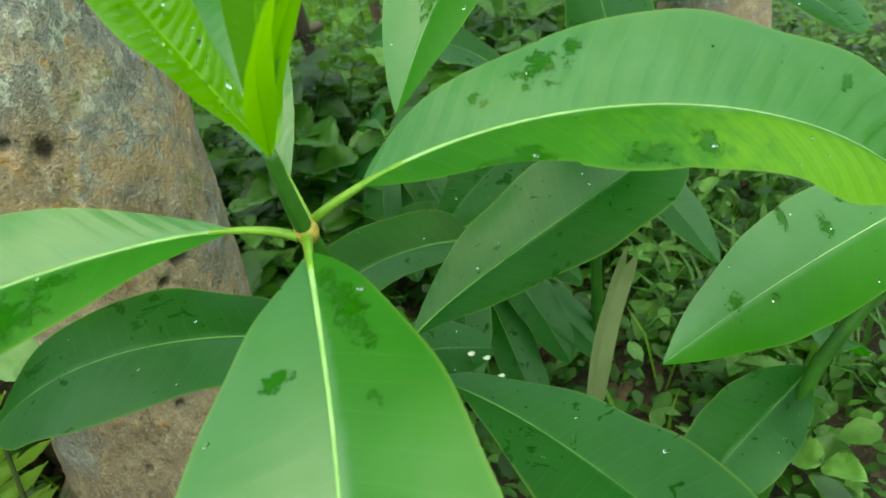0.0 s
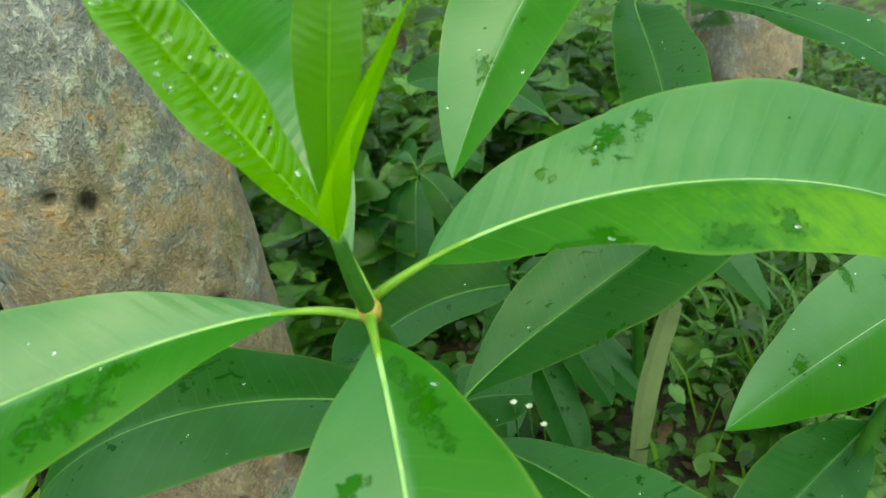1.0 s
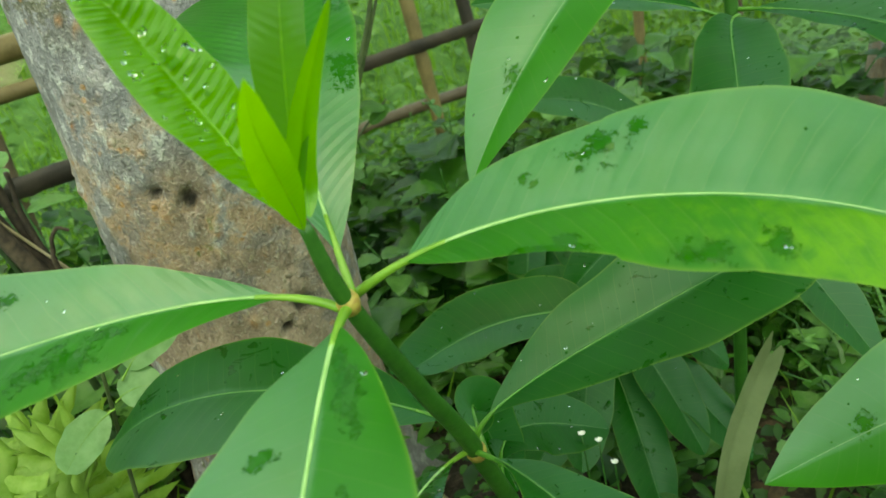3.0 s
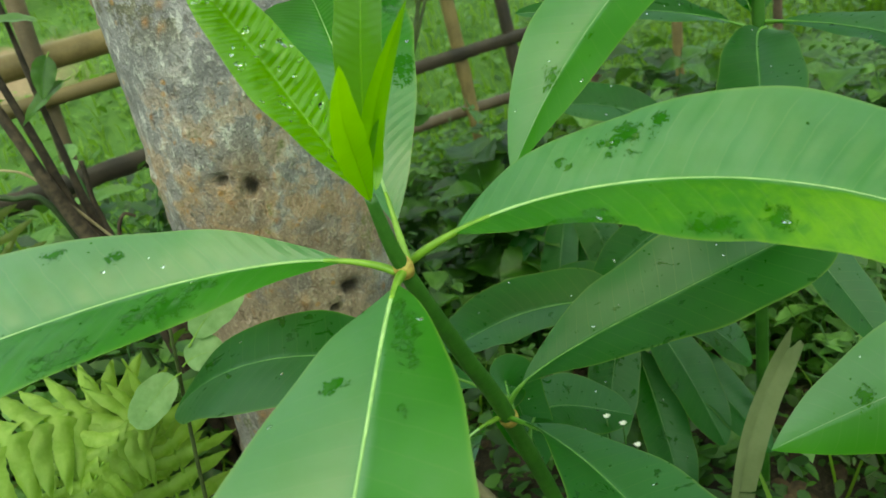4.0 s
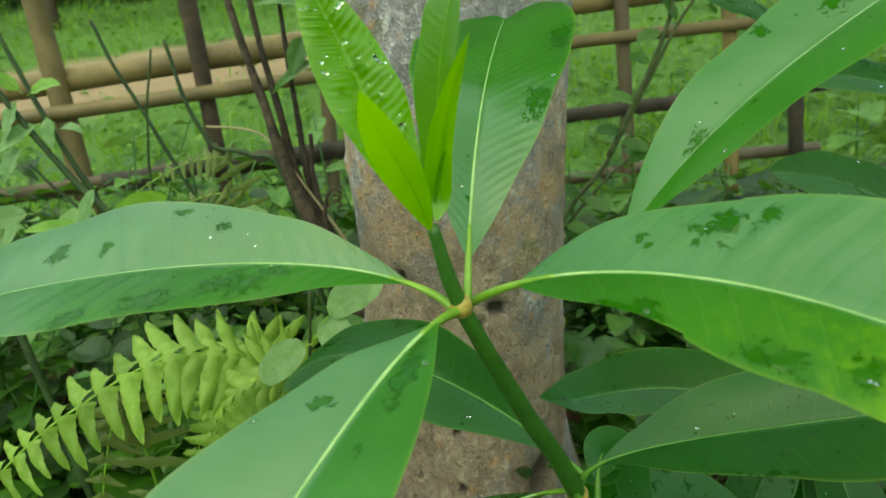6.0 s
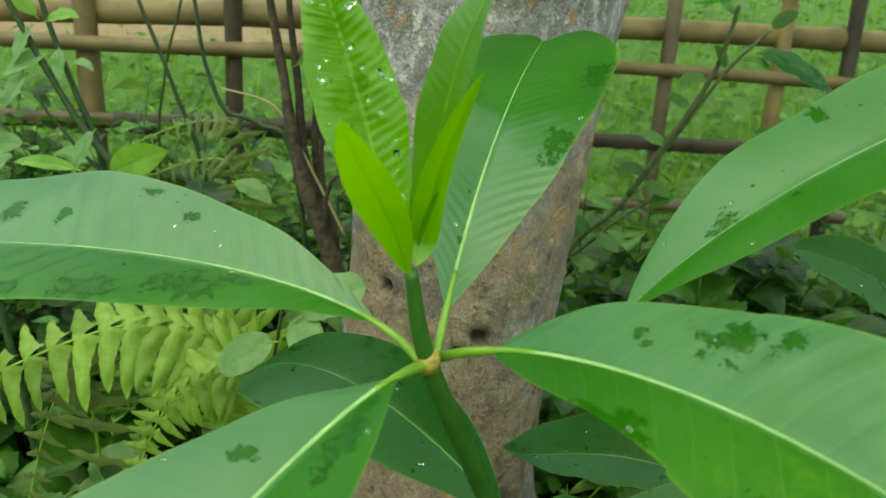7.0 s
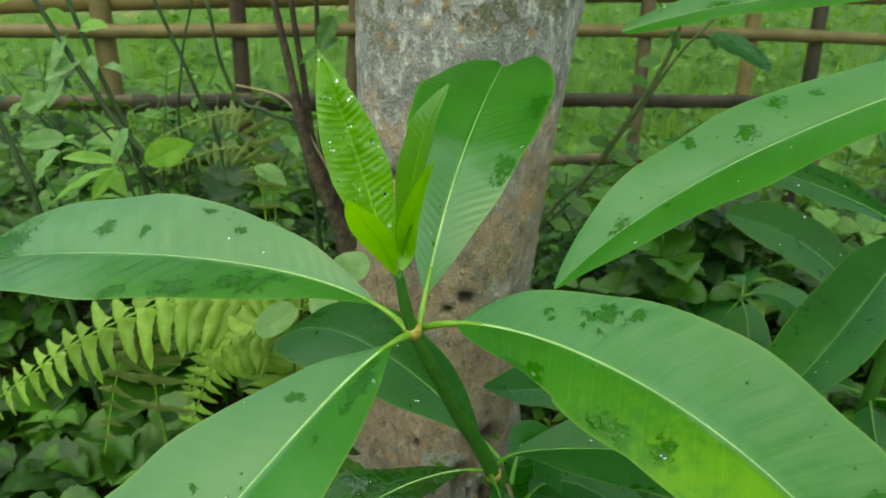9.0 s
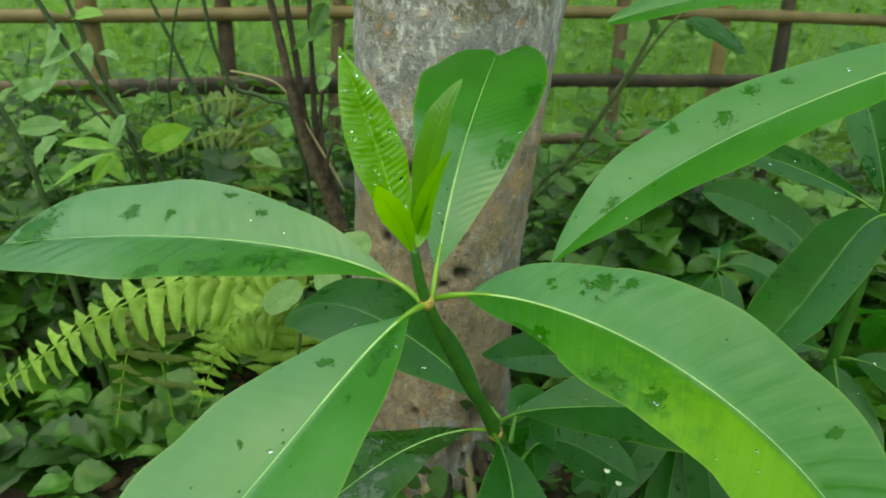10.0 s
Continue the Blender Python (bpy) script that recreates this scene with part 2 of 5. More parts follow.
PETIOLE = plain("yellow_green_petiole", (0.13, 0.28, 0.025), (0.20, 0.37, 0.045), 60, 0.38, 0.1, vary=False)
STEM = plain("green_stem", (0.020, 0.092, 0.010), (0.036, 0.135, 0.016), 50, 0.4, 0.2, vary=False)
NODE_SCAR = plain("brown_node_scar", (0.30, 0.20, 0.05), (0.42, 0.34, 0.08), 400, 0.5, 0.2, vary=False)
WEED_A = plain("weed_leaf_mid", (0.024, 0.105, 0.009), (0.062, 0.195, 0.017), 90, 0.42, 0.4, 0.25, (0.14, 0.34, 0.03), fine=500)
WEED_B = plain("weed_leaf_pale", (0.070, 0.205, 0.03), (0.14, 0.31, 0.065), 90, 0.45, 0.4, 0.25, (0.24, 0.44, 0.08), fine=500)
WEED_C = plain("weed_leaf_dark", (0.012, 0.050, 0.009), (0.028, 0.092, 0.016), 60, 0.45, 0.3, 0.3, (0.10, 0.26, 0.03))
FERN = plain("fern_leaf", (0.19, 0.36, 0.04), (0.32, 0.50, 0.10), 120, 0.5, 0.5, 0.35, (0.34, 0.55, 0.05))
FERN_DULL = plain("old_fern_leaf", (0.12, 0.18, 0.04), (0.18, 0.23, 0.07), 50, 0.6, 0.3, 0.35, (0.24, 0.32, 0.06))
PALE_LEAF = plain("pale_soft_leaf", (0.09, 0.22, 0.06), (0.19, 0.34, 0.14), 60, 0.5, 0.3, 0.3, (0.24, 0.45, 0.12), vary=False)
LIME_LEAF = plain("fresh_lime_leaf", (0.10, 0.28, 0.03), (0.20, 0.40, 0.07), 60, 0.45, 0.3, 0.35, (0.35, 0.60, 0.06), vary=False)
CLOVER = plain("clover_leaf", (0.09, 0.22, 0.03), (0.17, 0.34, 0.05), 5, 0.5, 0.2, 0.35, (0.2, 0.42, 0.05))
GRASS = plain("grass_blade", (0.10, 0.23, 0.014), (0.17, 0.35, 0.028), 9, 0.5, 0.2, 0.4, (0.30, 0.52, 0.05))
TWIG_DARK = plain("dark_green_twig", (0.016, 0.046, 0.010), (0.040, 0.085, 0.020), 80, 0.6, 0.5)
TWIG_OLIVE = plain("olive_brown_twig", (0.040, 0.065, 0.016), (0.085, 0.12, 0.035), 90, 0.6, 0.5)
TWIG_BROWN = plain("brown_stem_bark", (0.026, 0.019, 0.013), (0.10, 0.072, 0.048), 110, 0.8, 1.0)
TWIG_PALE = plain("dry_pale_twig", (0.34, 0.28, 0.16), (0.45, 0.38, 0.24), 60, 0.8, 0.5)
BAMBOO = plain("weathered_bamboo", (0.16, 0.115, 0.045), (0.31, 0.225, 0.09), 16, 0.55, 0.4)
BAMBOO_WET = plain("wet_brown_bamboo", (0.12, 0.085, 0.05), (0.24, 0.17, 0.10), 16, 0.5, 0.4)
BAMBOO_DARK = plain("wet_dark_bamboo", (0.03, 0.022, 0.017), (0.09, 0.065, 0.045), 16, 0.55, 0.5)
POST_WOOD = plain("fence_post_wood", (0.05, 0.033, 0.022), (0.14, 0.09, 0.055), 30, 0.75, 0.7)
DRY_LEAF = plain("dry_folded_leaf", (0.15, 0.19, 0.085), (0.20, 0.245, 0.12), 40, 0.7, 0.4, 0.25, (0.30, 0.32, 0.12), vary=False)
LITTER = plain("leaf_litter", (0.05, 0.03, 0.018), (0.17, 0.11, 0.06), 60, 0.8, 0.5)
PETAL = plain("white_petal", (0.75, 0.74, 0.68), (0.85, 0.84, 0.80), 60, 0.6, 0.1, vary=False)
ROCK = plain("reddish_stone", (0.12, 0.05, 0.035), (0.20, 0.09, 0.06), 40, 0.7, 0.8, vary=False)


def ground_material():
    m = Nodes("damp_soil_and_moss")
    n1, n2, n3 = m.noise(3.0, 4), m.noise(24, 5), m.noise(160, 3)
    soil = m.mix(m.step(n2, 0.35, 0.7), (0.020, 0.014, 0.009), (0.045, 0.030, 0.019))
    soil = m.mix(m.math("MULTIPLY", m.step(n3, 0.5, 0.7), 0.4), soil, (0.11, 0.08, 0.05))
    moss = m.mix(n2, (0.03, 0.095, 0.012), (0.07, 0.18, 0.022))
    sep = m.n.new("ShaderNodeSeparateXYZ")
    m.put(sep.inputs[0], m.coords())
    beyond = m.step(m.math("ADD", sep.outputs[1], m.math("MULTIPLY", n1, 0.8)), 0.9, 1.4)
    around = m.math("ADD", m.math("POWER", sep.outputs[0], 2.0), m.math("POWER", sep.outputs[1], 2.0))
    turf = m.math("MULTIPLY", m.step(around, 0.9, 2.6), m.step(m.math("ADD", m.math("MULTIPLY", n1, 0.6), m.math("MULTIPLY", n2, 0.4)), 0.42, 0.56))
    fac = m.math("MAXIMUM", m.math("MULTIPLY", turf, 0.85), m.math("MAXIMUM", m.math("MULTIPLY", m.step(n1, 0.62, 0.78), 0.6), beyond))
    run = m.math("ADD", m.math("SUBTRACT", sep.outputs[1], m.math("MULTIPLY", sep.outputs[0], 0.2)), m.math("MULTIPLY", n2, 0.25))
    path = m.math("MULTIPLY", m.math("MULTIPLY", m.step(run, 2.36, 2.5), m.step(run, 3.06, 2.95)), m.step(sep.outputs[0], -0.15, -0.5))
    sand = m.mix(n2, (0.16, 0.115, 0.07), (0.27, 0.20, 0.125))
    m.set(Base_Color=m.mix(path, m.mix(fac, soil, moss), sand), Roughness=0.85, Normal=m.bump(m.math("ADD", n2, m.math("MULTIPLY", n3, 0.4)), 0.8, 0.01))
    return m.mat


def bark_material():
    m = Nodes("lichen_bark")
    sep = m.n.new("ShaderNodeSeparateXYZ")
    m.put(sep.inputs[0], m.coords())
    z = sep.outputs[2]
    tall = m.n.new("ShaderNodeMapping")
    m.put(tall.inputs["Vector"], m.coords())
    tall.inputs["Scale"].default_value = (1.0, 1.0, 0.55)
    grain = tall.outputs[0]
    n1, n2, n3, n4 = m.noise(9, 4, 0.6), m.noise(34, 6, 0.68), m.noise(130, 5, 0.68, grain), m.noise(460, 3)
    flake = m.voronoi(150, m.coords(), "F1", "Color")
    tone = m.n.new("ShaderNodeSeparateColor")
    m.put(tone.inputs[0], flake)
    grey = m.mix(m.step(n2, 0.36, 0.66), (0.18, 0.172, 0.188), (0.395, 0.378, 0.402))
    grey = m.mix(m.math("MULTIPLY", tone.outputs[0], 0.30), grey, (0.26, 0.25, 0.27))
    grey = m.mix(m.math("MULTIPLY", m.step(n3, 0.53, 0.60), 0.65), grey, (0.62, 0.61, 0.60))
    grey = m.mix(m.math("MULTIPLY", m.step(n3, 0.43, 0.36), 0.65), grey, (0.07, 0.058, 0.05))
    tan = m.mix(m.step(n2, 0.36, 0.66), (0.225, 0.155, 0.115), (0.405, 0.295, 0.228))
    tan = m.mix(m.math("MULTIPLY", tone.outputs[1], 0.30), tan, (0.24, 0.19, 0.15))
    tan = m.mix(m.math("MULTIPLY", m.step(n3, 0.55, 0.64), 0.55), tan, (0.50, 0.40, 0.29))
    tan = m.mix(m.math("MULTIPLY", m.step(n3, 0.43, 0.35), 0.55), tan, (0.07, 0.045, 0.03))
    level = m.math("ADD", z, m.math("MULTIPLY", m.math("SUBTRACT", n1, 0.5), 0.20))
    colour = m.mix(m.math("MAXIMUM", m.step(level, 0.37, 0.43), m.math("MULTIPLY", m.step(n1, 0.53, 0.57), 0.85)), tan, grey)
    blot = m.step(m.noise(20, 5, 0.6), 0.52, 0.57)
    colour = m.mix(m.math("MULTIPLY", blot, 0.45), colour, (0.17, 0.165, 0.18))
    rust = m.math("MULTIPLY", m.step(n2, 0.49, 0.57), m.math("MULTIPLY", m.step(level, 0.28, 0.34), m.step(level, 0.47, 0.42)))
    colour = m.mix(m.math("MULTIPLY", rust, 0.45), colour, (0.40, 0.23, 0.11))
    moss = m.math("MULTIPLY", m.step(m.noise(22, 6, 0.75), 0.52, 0.56), m.step(level, 0.46, 0.53))
    colour = m.mix(m.math("MULTIPLY", moss, 0.8), colour, m.mix(n3, (0.028, 0.026, 0.016), (0.16, 0.15, 0.05)))
    spots = m.step(m.voronoi(75), 0.22, 0.12)
    colour = m.mix(m.math("MULTIPLY", m.math("MULTIPLY", spots, m.step(n2, 0.46, 0.56)), 0.7), colour, (0.44, 0.22, 0.07))
    green = m.math("MULTIPLY", m.step(m.noise(17, 4, 0.65), 0.60, 0.66), m.step(n3, 0.42, 0.56))
    colour = m.mix(m.math("MULTIPLY", green, 0.8), colour, (0.12, 0.145, 0.035))
    colour = m.mix(m.math("MULTIPLY", m.step(n4, 0.55, 0.66), 0.3), colour, (0.56, 0.51, 0.47))
    colour = m.mix(m.math("MULTIPLY", m.step(n4, 0.45, 0.36), 0.2), colour, (0.06, 0.05, 0.042))
    crust = m.n.new("ShaderNodeAttribute")
    crust.attribute_name = "crust"
    colour = m.mix(m.math("MULTIPLY", crust.outputs["Fac"], 0.75), colour, m.mix(m.step(n3, 0.4, 0.6), (0.44, 0.19, 0.06), (0.50, 0.40, 0.29)))
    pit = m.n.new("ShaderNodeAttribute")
    pit.attribute_name = "rot_shade"
    # Near-black inside the holes: brown rot, with the recess shade put in.
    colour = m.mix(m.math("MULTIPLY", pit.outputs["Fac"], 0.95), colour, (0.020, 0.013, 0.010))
    wart = m.step(m.voronoi(85), 0.30, 0.05)
    h = m.math("ADD", m.math("ADD", m.math("MULTIPLY", n3, 1.7), m.math("MULTIPLY", n4, 0.6)), m.math("MULTIPLY", wart, m.step(n2, 0.45, 0.6, 0.0, 0.6)))
    m.set(Base_Color=colour, Roughness=m.step(n2, 0.3, 0.7, 0.42, 0.8), Normal=m.bump(h, 0.75, 0.004))
    return m.mat


GROUND_MAT, BARK = ground_material(), bark_material()
water = Nodes("water_drop")
water.set(Base_Color=(0.9, 0.97, 0.9), Roughness=0.02, IOR=1.33, Transmission_Weight=1.0)
WATER = water.mat


# ---- mesh helpers ----
def mesh_object(name, verts, faces, material, uvs=None, smooth=True):
    me = bpy.data.meshes.new(name)
    me.from_pydata([tuple(map(float, v)) for v in verts], [], [tuple(map(int, f)) for f in faces])
    if uvs is not None:
        layer = me.uv_layers.new(name="UVMap")
        loops = np.empty(len(me.loops), dtype=np.int32)
        me.loops.foreach_get("vertex_index", loops)
        layer.data.foreach_set("uv", np.asarray(uvs, dtype=np.float32)[loops].ravel())
    me.polygons.foreach_set("use_smooth", [smooth] * len(me.polygons))
    me.materials.append(material)
    return me


def part(name, me, parent, label=""):
    ob = new(name, me)
    ob.parent = parent
    return tagged(ob, label)


def thing(name, label, category, group="", kind="", at=(0, 0, 0)):
    ob = tagged(new(name), label, category, group, kind)
    ob.location = at
    return ob


def grid_faces(nu, nv, wrap=False):
    out = []
    for i in range(nu - 1):
        for j in range(nv if wrap else nv - 1):
            k = (j + 1) % nv
            out.append((i * nv + j, i * nv + k, (i + 1) * nv + k, (i + 1) * nv + j))
    return out


def bezier(c, s):
    c, s = [np.array(p, float) for p in c], np.asarray(s)[:, None]
    return (1 - s) ** 3 * c[0] + 3 * s * (1 - s) ** 2 * c[1] + 3 * s * s * (1 - s) * c[2] + s**3 * c[3]


def smooth_line(points, n):
    """A curve through a few points, n samples long."""
    p = np.array(points, float)
    p = np.vstack([2 * p[0] - p[1], p, 2 * p[-1] - p[-2]])
    out = []
    for t in np.linspace(0, len(p) - 3 - 1e-6, n):
        i, f = int(t), t - int(t)
        a, b, c, d = p[i : i + 4]
        out.append(0.5 * (2 * b + (c - a) * f + (2 * a - 5 * b + 4 * c - d) * f * f + (3 * b - a - 3 * c + d) * f**3))
    return np.array(out)


def tube(line, radii, seg=10, flat=1.0):
    """Verts and faces of a closed round rod along a line."""
    line = np.asarray(line, float)
    radii = np.broadcast_to(radii, len(line))
    tan = np.gradient(line, axis=0)
    tan /= np.linalg.norm(tan, axis=1)[:, None] + 1e-12
    ref = np.array([0.0, 0.0, 1.0]) if abs(tan[:, 2]).mean() < 0.8 else np.array([0.0, -1.0, 0.0])
    side = np.cross(ref, tan)
    side /= np.linalg.norm(side, axis=1)[:, None] + 1e-12
    up = np.cross(tan, side)
    a = np.linspace(0, 2 * np.pi, seg, endpoint=False)
    v = line[:, None] + radii[:, None, None] * (np.cos(a)[None, :, None] * side[:, None] + flat * np.sin(a)[None, :, None] * up[:, None])
    f = grid_faces(len(line), seg, True)
    f += [tuple(range(seg))[::-1], tuple((len(line) - 1) * seg + k for k in range(seg))]
    return v.reshape(-1, 3), f


def rod(name, line, radii, material, parent, label="", seg=10, flat=1.0):
    v, f = tube(line, radii, seg, flat)
    return part(name, mesh_object(name, v, f, material), parent, label)


DROPS = []


def leaf(parent, p0, p1, p2, p3, width, a, b, roll, fold, petiole, ratio, bend, ref, material=None, rib=0.0016, wave=0.0012,
         bulge=0.0001, veins=22, slant=1.5, under=1.0, drops=6, drop_size=0.75, cut=1.0, notch=0.0, ragged=0.0, seed=1, label="", nu=84, nv=10, name="leaf", rib_material=None, stalk_material=None):
    """One leaf: a blade that grows out of a petiole, bent along a curve and folded along its midrib."""
    rng = np.random.RandomState(seed)
    ph = rng.rand(8) * 6.28
    ref = np.array(ref, float)

    def frame_at(s):
        mid = bezier((p0, p1, p2, p3), s)
        tan = np.gradient(bezier((p0, p1, p2, p3), np.r_[s]), axis=0) if len(s) > 2 else None
        tan /= np.linalg.norm(tan, axis=1)[:, None] + 1e-12
        n = ref - (tan @ ref)[:, None] * tan
        n /= np.linalg.norm(n, axis=1)[:, None]
        side = np.cross(n, tan)
        an = (roll[0] + roll[1] * s)[:, None]
        n = np.cos(an) * n + np.sin(an) * side
        return mid, np.cross(n, tan), n

    u = np.linspace(0.0, cut, nu)
    s = petiole + u * (1 - petiole)
    mid, side, nor = frame_at(s)
    pk = a / (a + b)
    w = width * (np.maximum(u, 1e-6) ** a * np.maximum(1 - u, 0) ** b) / (pk**a * (1 - pk) ** b)
    w *= 1 + 0.02 * np.sin(9 * u + ph[0]) + 0.012 * np.sin(31 * u + ph[1])
    vs = np.r_[-np.linspace(1, 0, nv + 1)[:-1], 0, np.linspace(0, 1, nv + 1)[1:]]
    verts, uvs = [], []
    for j, v in enumerate(vs):
        left = v > 0
        q = abs(v)
        f = (fold[0] + bend[0] * (s - 0.5)) if left else (fold[1] + bend[1] * (s - 0.5))
        reach = w * q * (1.0 if left else ratio)
        reach = reach * (1 + (0.03 if left else ragged) * (ragged > 0) * q * np.maximum(0, np.sin(17 * u + ph[2])) * (u > 0.3))
        lift = 0.04 * w * np.sin(np.pi * q) + wave * q**2 * np.sin(2 * np.pi * (3.1 * u + (0.3 if left else 0)) + ph[3]) * np.minimum(1, w / 0.02)
        swell = bulge * (1.0 if left else under) * (0.35 + 0.65 * np.clip((u - 0.15) / 0.4, 0, 1)) * (1 + 0.35 * np.sin(23 * u + ph[6]) + 0.25 * np.sin(57 * u + 5 * q + ph[7]))
        lift = lift + 1.7 * swell * np.sin(np.pi * q**0.62) ** 0.8 * np.abs(np.sin(np.pi * (veins * u - slant * q + 0.10 * np.sin(14 * u + ph[4]) + 0.06 * np.sin(47 * u + 3 * v + ph[2])))) * np.minimum(1, w / (0.5 * width))
        row = mid + reach[:, None] * ((1 if left else -1) * np.cos(f)[:, None] * side + np.sin(f)[:, None] * nor) + lift[:, None] * nor
        if notch:
            back = notch * np.exp(-(((v + 0.15) / 0.30) ** 2)) * np.clip((u / cut - 0.8) / 0.2, 0, 1) ** 2 + 0.25 * notch * np.sin(5 * v + ph[5]) * np.clip((u / cut - 0.9) / 0.1, 0, 1)
            row = row - back[:, None] * np.gradient(mid, axis=0) / (np.linalg.norm(np.gradient(mid, axis=0), axis=1)[:, None] + 1e-9)
        verts.append(row)
        uvs.append(np.stack([u, np.full(nu, 0.5 + 0.5 * v)], 1))
    verts, uvs = np.stack(verts, 1).reshape(-1, 3), np.stack(uvs, 1).reshape(-1, 2)
    ob = part(name, mesh_object(name, verts, grid_faces(nu, len(vs)), material or LEAF, uvs), parent, label)
    grid = verts.reshape(nu, len(vs), 3)
    for _ in range(drops):
        i, j = rng.randint(int(0.12 * nu), nu - 3), rng.randint(1, len(vs) - 2)
        up = np.cross(grid[i, j + 1] - grid[i, j], grid[i + 1, j] - grid[i, j])
        up = up / (np.linalg.norm(up) + 1e-12)
        up = up if up @ nor[i] > 0 else -up
        DROPS.append((grid[i, j], up, drop_size * rng.uniform(0.0005, 0.0013) * (1.4 if rng.rand() < 0.15 else 1.0), rng.uniform(1.0, 1.7), rng.rand() * 6.28))
    s2 = np.linspace(0, petiole + (1 - petiole) * cut * 0.985, 70)
    mid2, _, nor2 = frame_at(s2)
    k = np.clip((s2 - petiole * 0.5) / (1 - petiole * 0.5), 0, 1)
    r = 0.72 * rib * (0.16 + 0.84 * (1 - k) ** 1.9)
    lift = np.where(s2 < petiole, 0, 0.25 * r)
    if petiole > 0.03:
        stem_part = s2 <= petiole + 0.07
        v, f = tube(mid2[stem_part], r[stem_part] * 1.55 * np.linspace(1.15, 0.75, stem_part.sum()), 10)
        part("petiole", mesh_object("petiole", v, f, stalk_material or (STALK_DEEP if material == LEAF_DEEP else PETIOLE)), ob)
    rest = s2 >= petiole
    v, f = tube((mid2 + lift[:, None] * nor2)[rest], r[rest], 8, 0.75)
    part("midrib", mesh_object("midrib", v, f, rib_material or (MIDRIB_DEEP if material == LEAF_DEEP else MIDRIB)), ob)
    return ob


# ---- the ground ----
def ground_height(x, y):
    h = 0.012 * np.sin(7.1 * x + 1.3) * np.cos(6.3 * y) + 0.008 * np.sin(17 * x + 4 * y)
    rise = 0.30 * np.clip(y - 1.15, 0, 60) * np.clip((y - 1.15) / 0.8, 0, 1)
    return GROUND + h * np.exp(-np.hypot(x, y) / 9) + 3.0 * np.tanh(rise / 3.0)


gx = np.r_[-600, -120, -30, -9, np.linspace(-4, 4, 161), 9, 30, 120, 600]
gy = np.r_[-600, -120, -30, -9, np.linspace(-3, 5, 161), 9, 30, 120, 600]
X, Y = np.meshgrid(gx, gy)
gv = np.stack([X, Y, ground_height(X, Y)], -1).reshape(-1, 3)
tagged(new("ground", mesh_object("ground", gv, grid_faces(len(gy), len(gx)), GROUND_MAT)), "damp brown soil with moss and green patches", "ground", kind="structure")


def small_leaf(p, low=0.006, high=0.02, rng=None):
    """A simple pointed leaf with a bent midrib: ten corners round a raised middle."""
    rng = rng or RNG
    a, l = rng.uniform(0, 6.28), rng.uniform(low, high)
    tilt = rng.uniform(-0.6, 0.7)
    d = np.array([math.cos(a) * math.cos(tilt), math.sin(a) * math.cos(tilt), math.sin(tilt)])
    q = np.array([-math.sin(a), math.cos(a), rng.uniform(-0.4, 0.4)]) * l * rng.uniform(0.22, 0.36)
    p, z = np.array(p), np.array([0, 0, 0.12 * l])
    v = [p, p + d * l * 0.5 - z * 0.3, p + d * l - z * 1.6]
    v += [p + d * l * u + q * w - z * 1.6 * u * u + z * 0.5 * w for u, w in ((0.15, 0.62), (0.42, 1.0), (0.74, 0.66))]
    v += [p + d * l * u - q * w - z * 1.6 * u * u + z * 0.5 * w for u, w in ((0.15, 0.62), (0.42, 1.0), (0.74, 0.66))]
    return v, [(0, 1, 3), (3, 1, 4), (4, 1, 5), (5, 1, 2), (0, 6, 1), (6, 7, 1), (7, 8, 1), (8, 2, 1)]


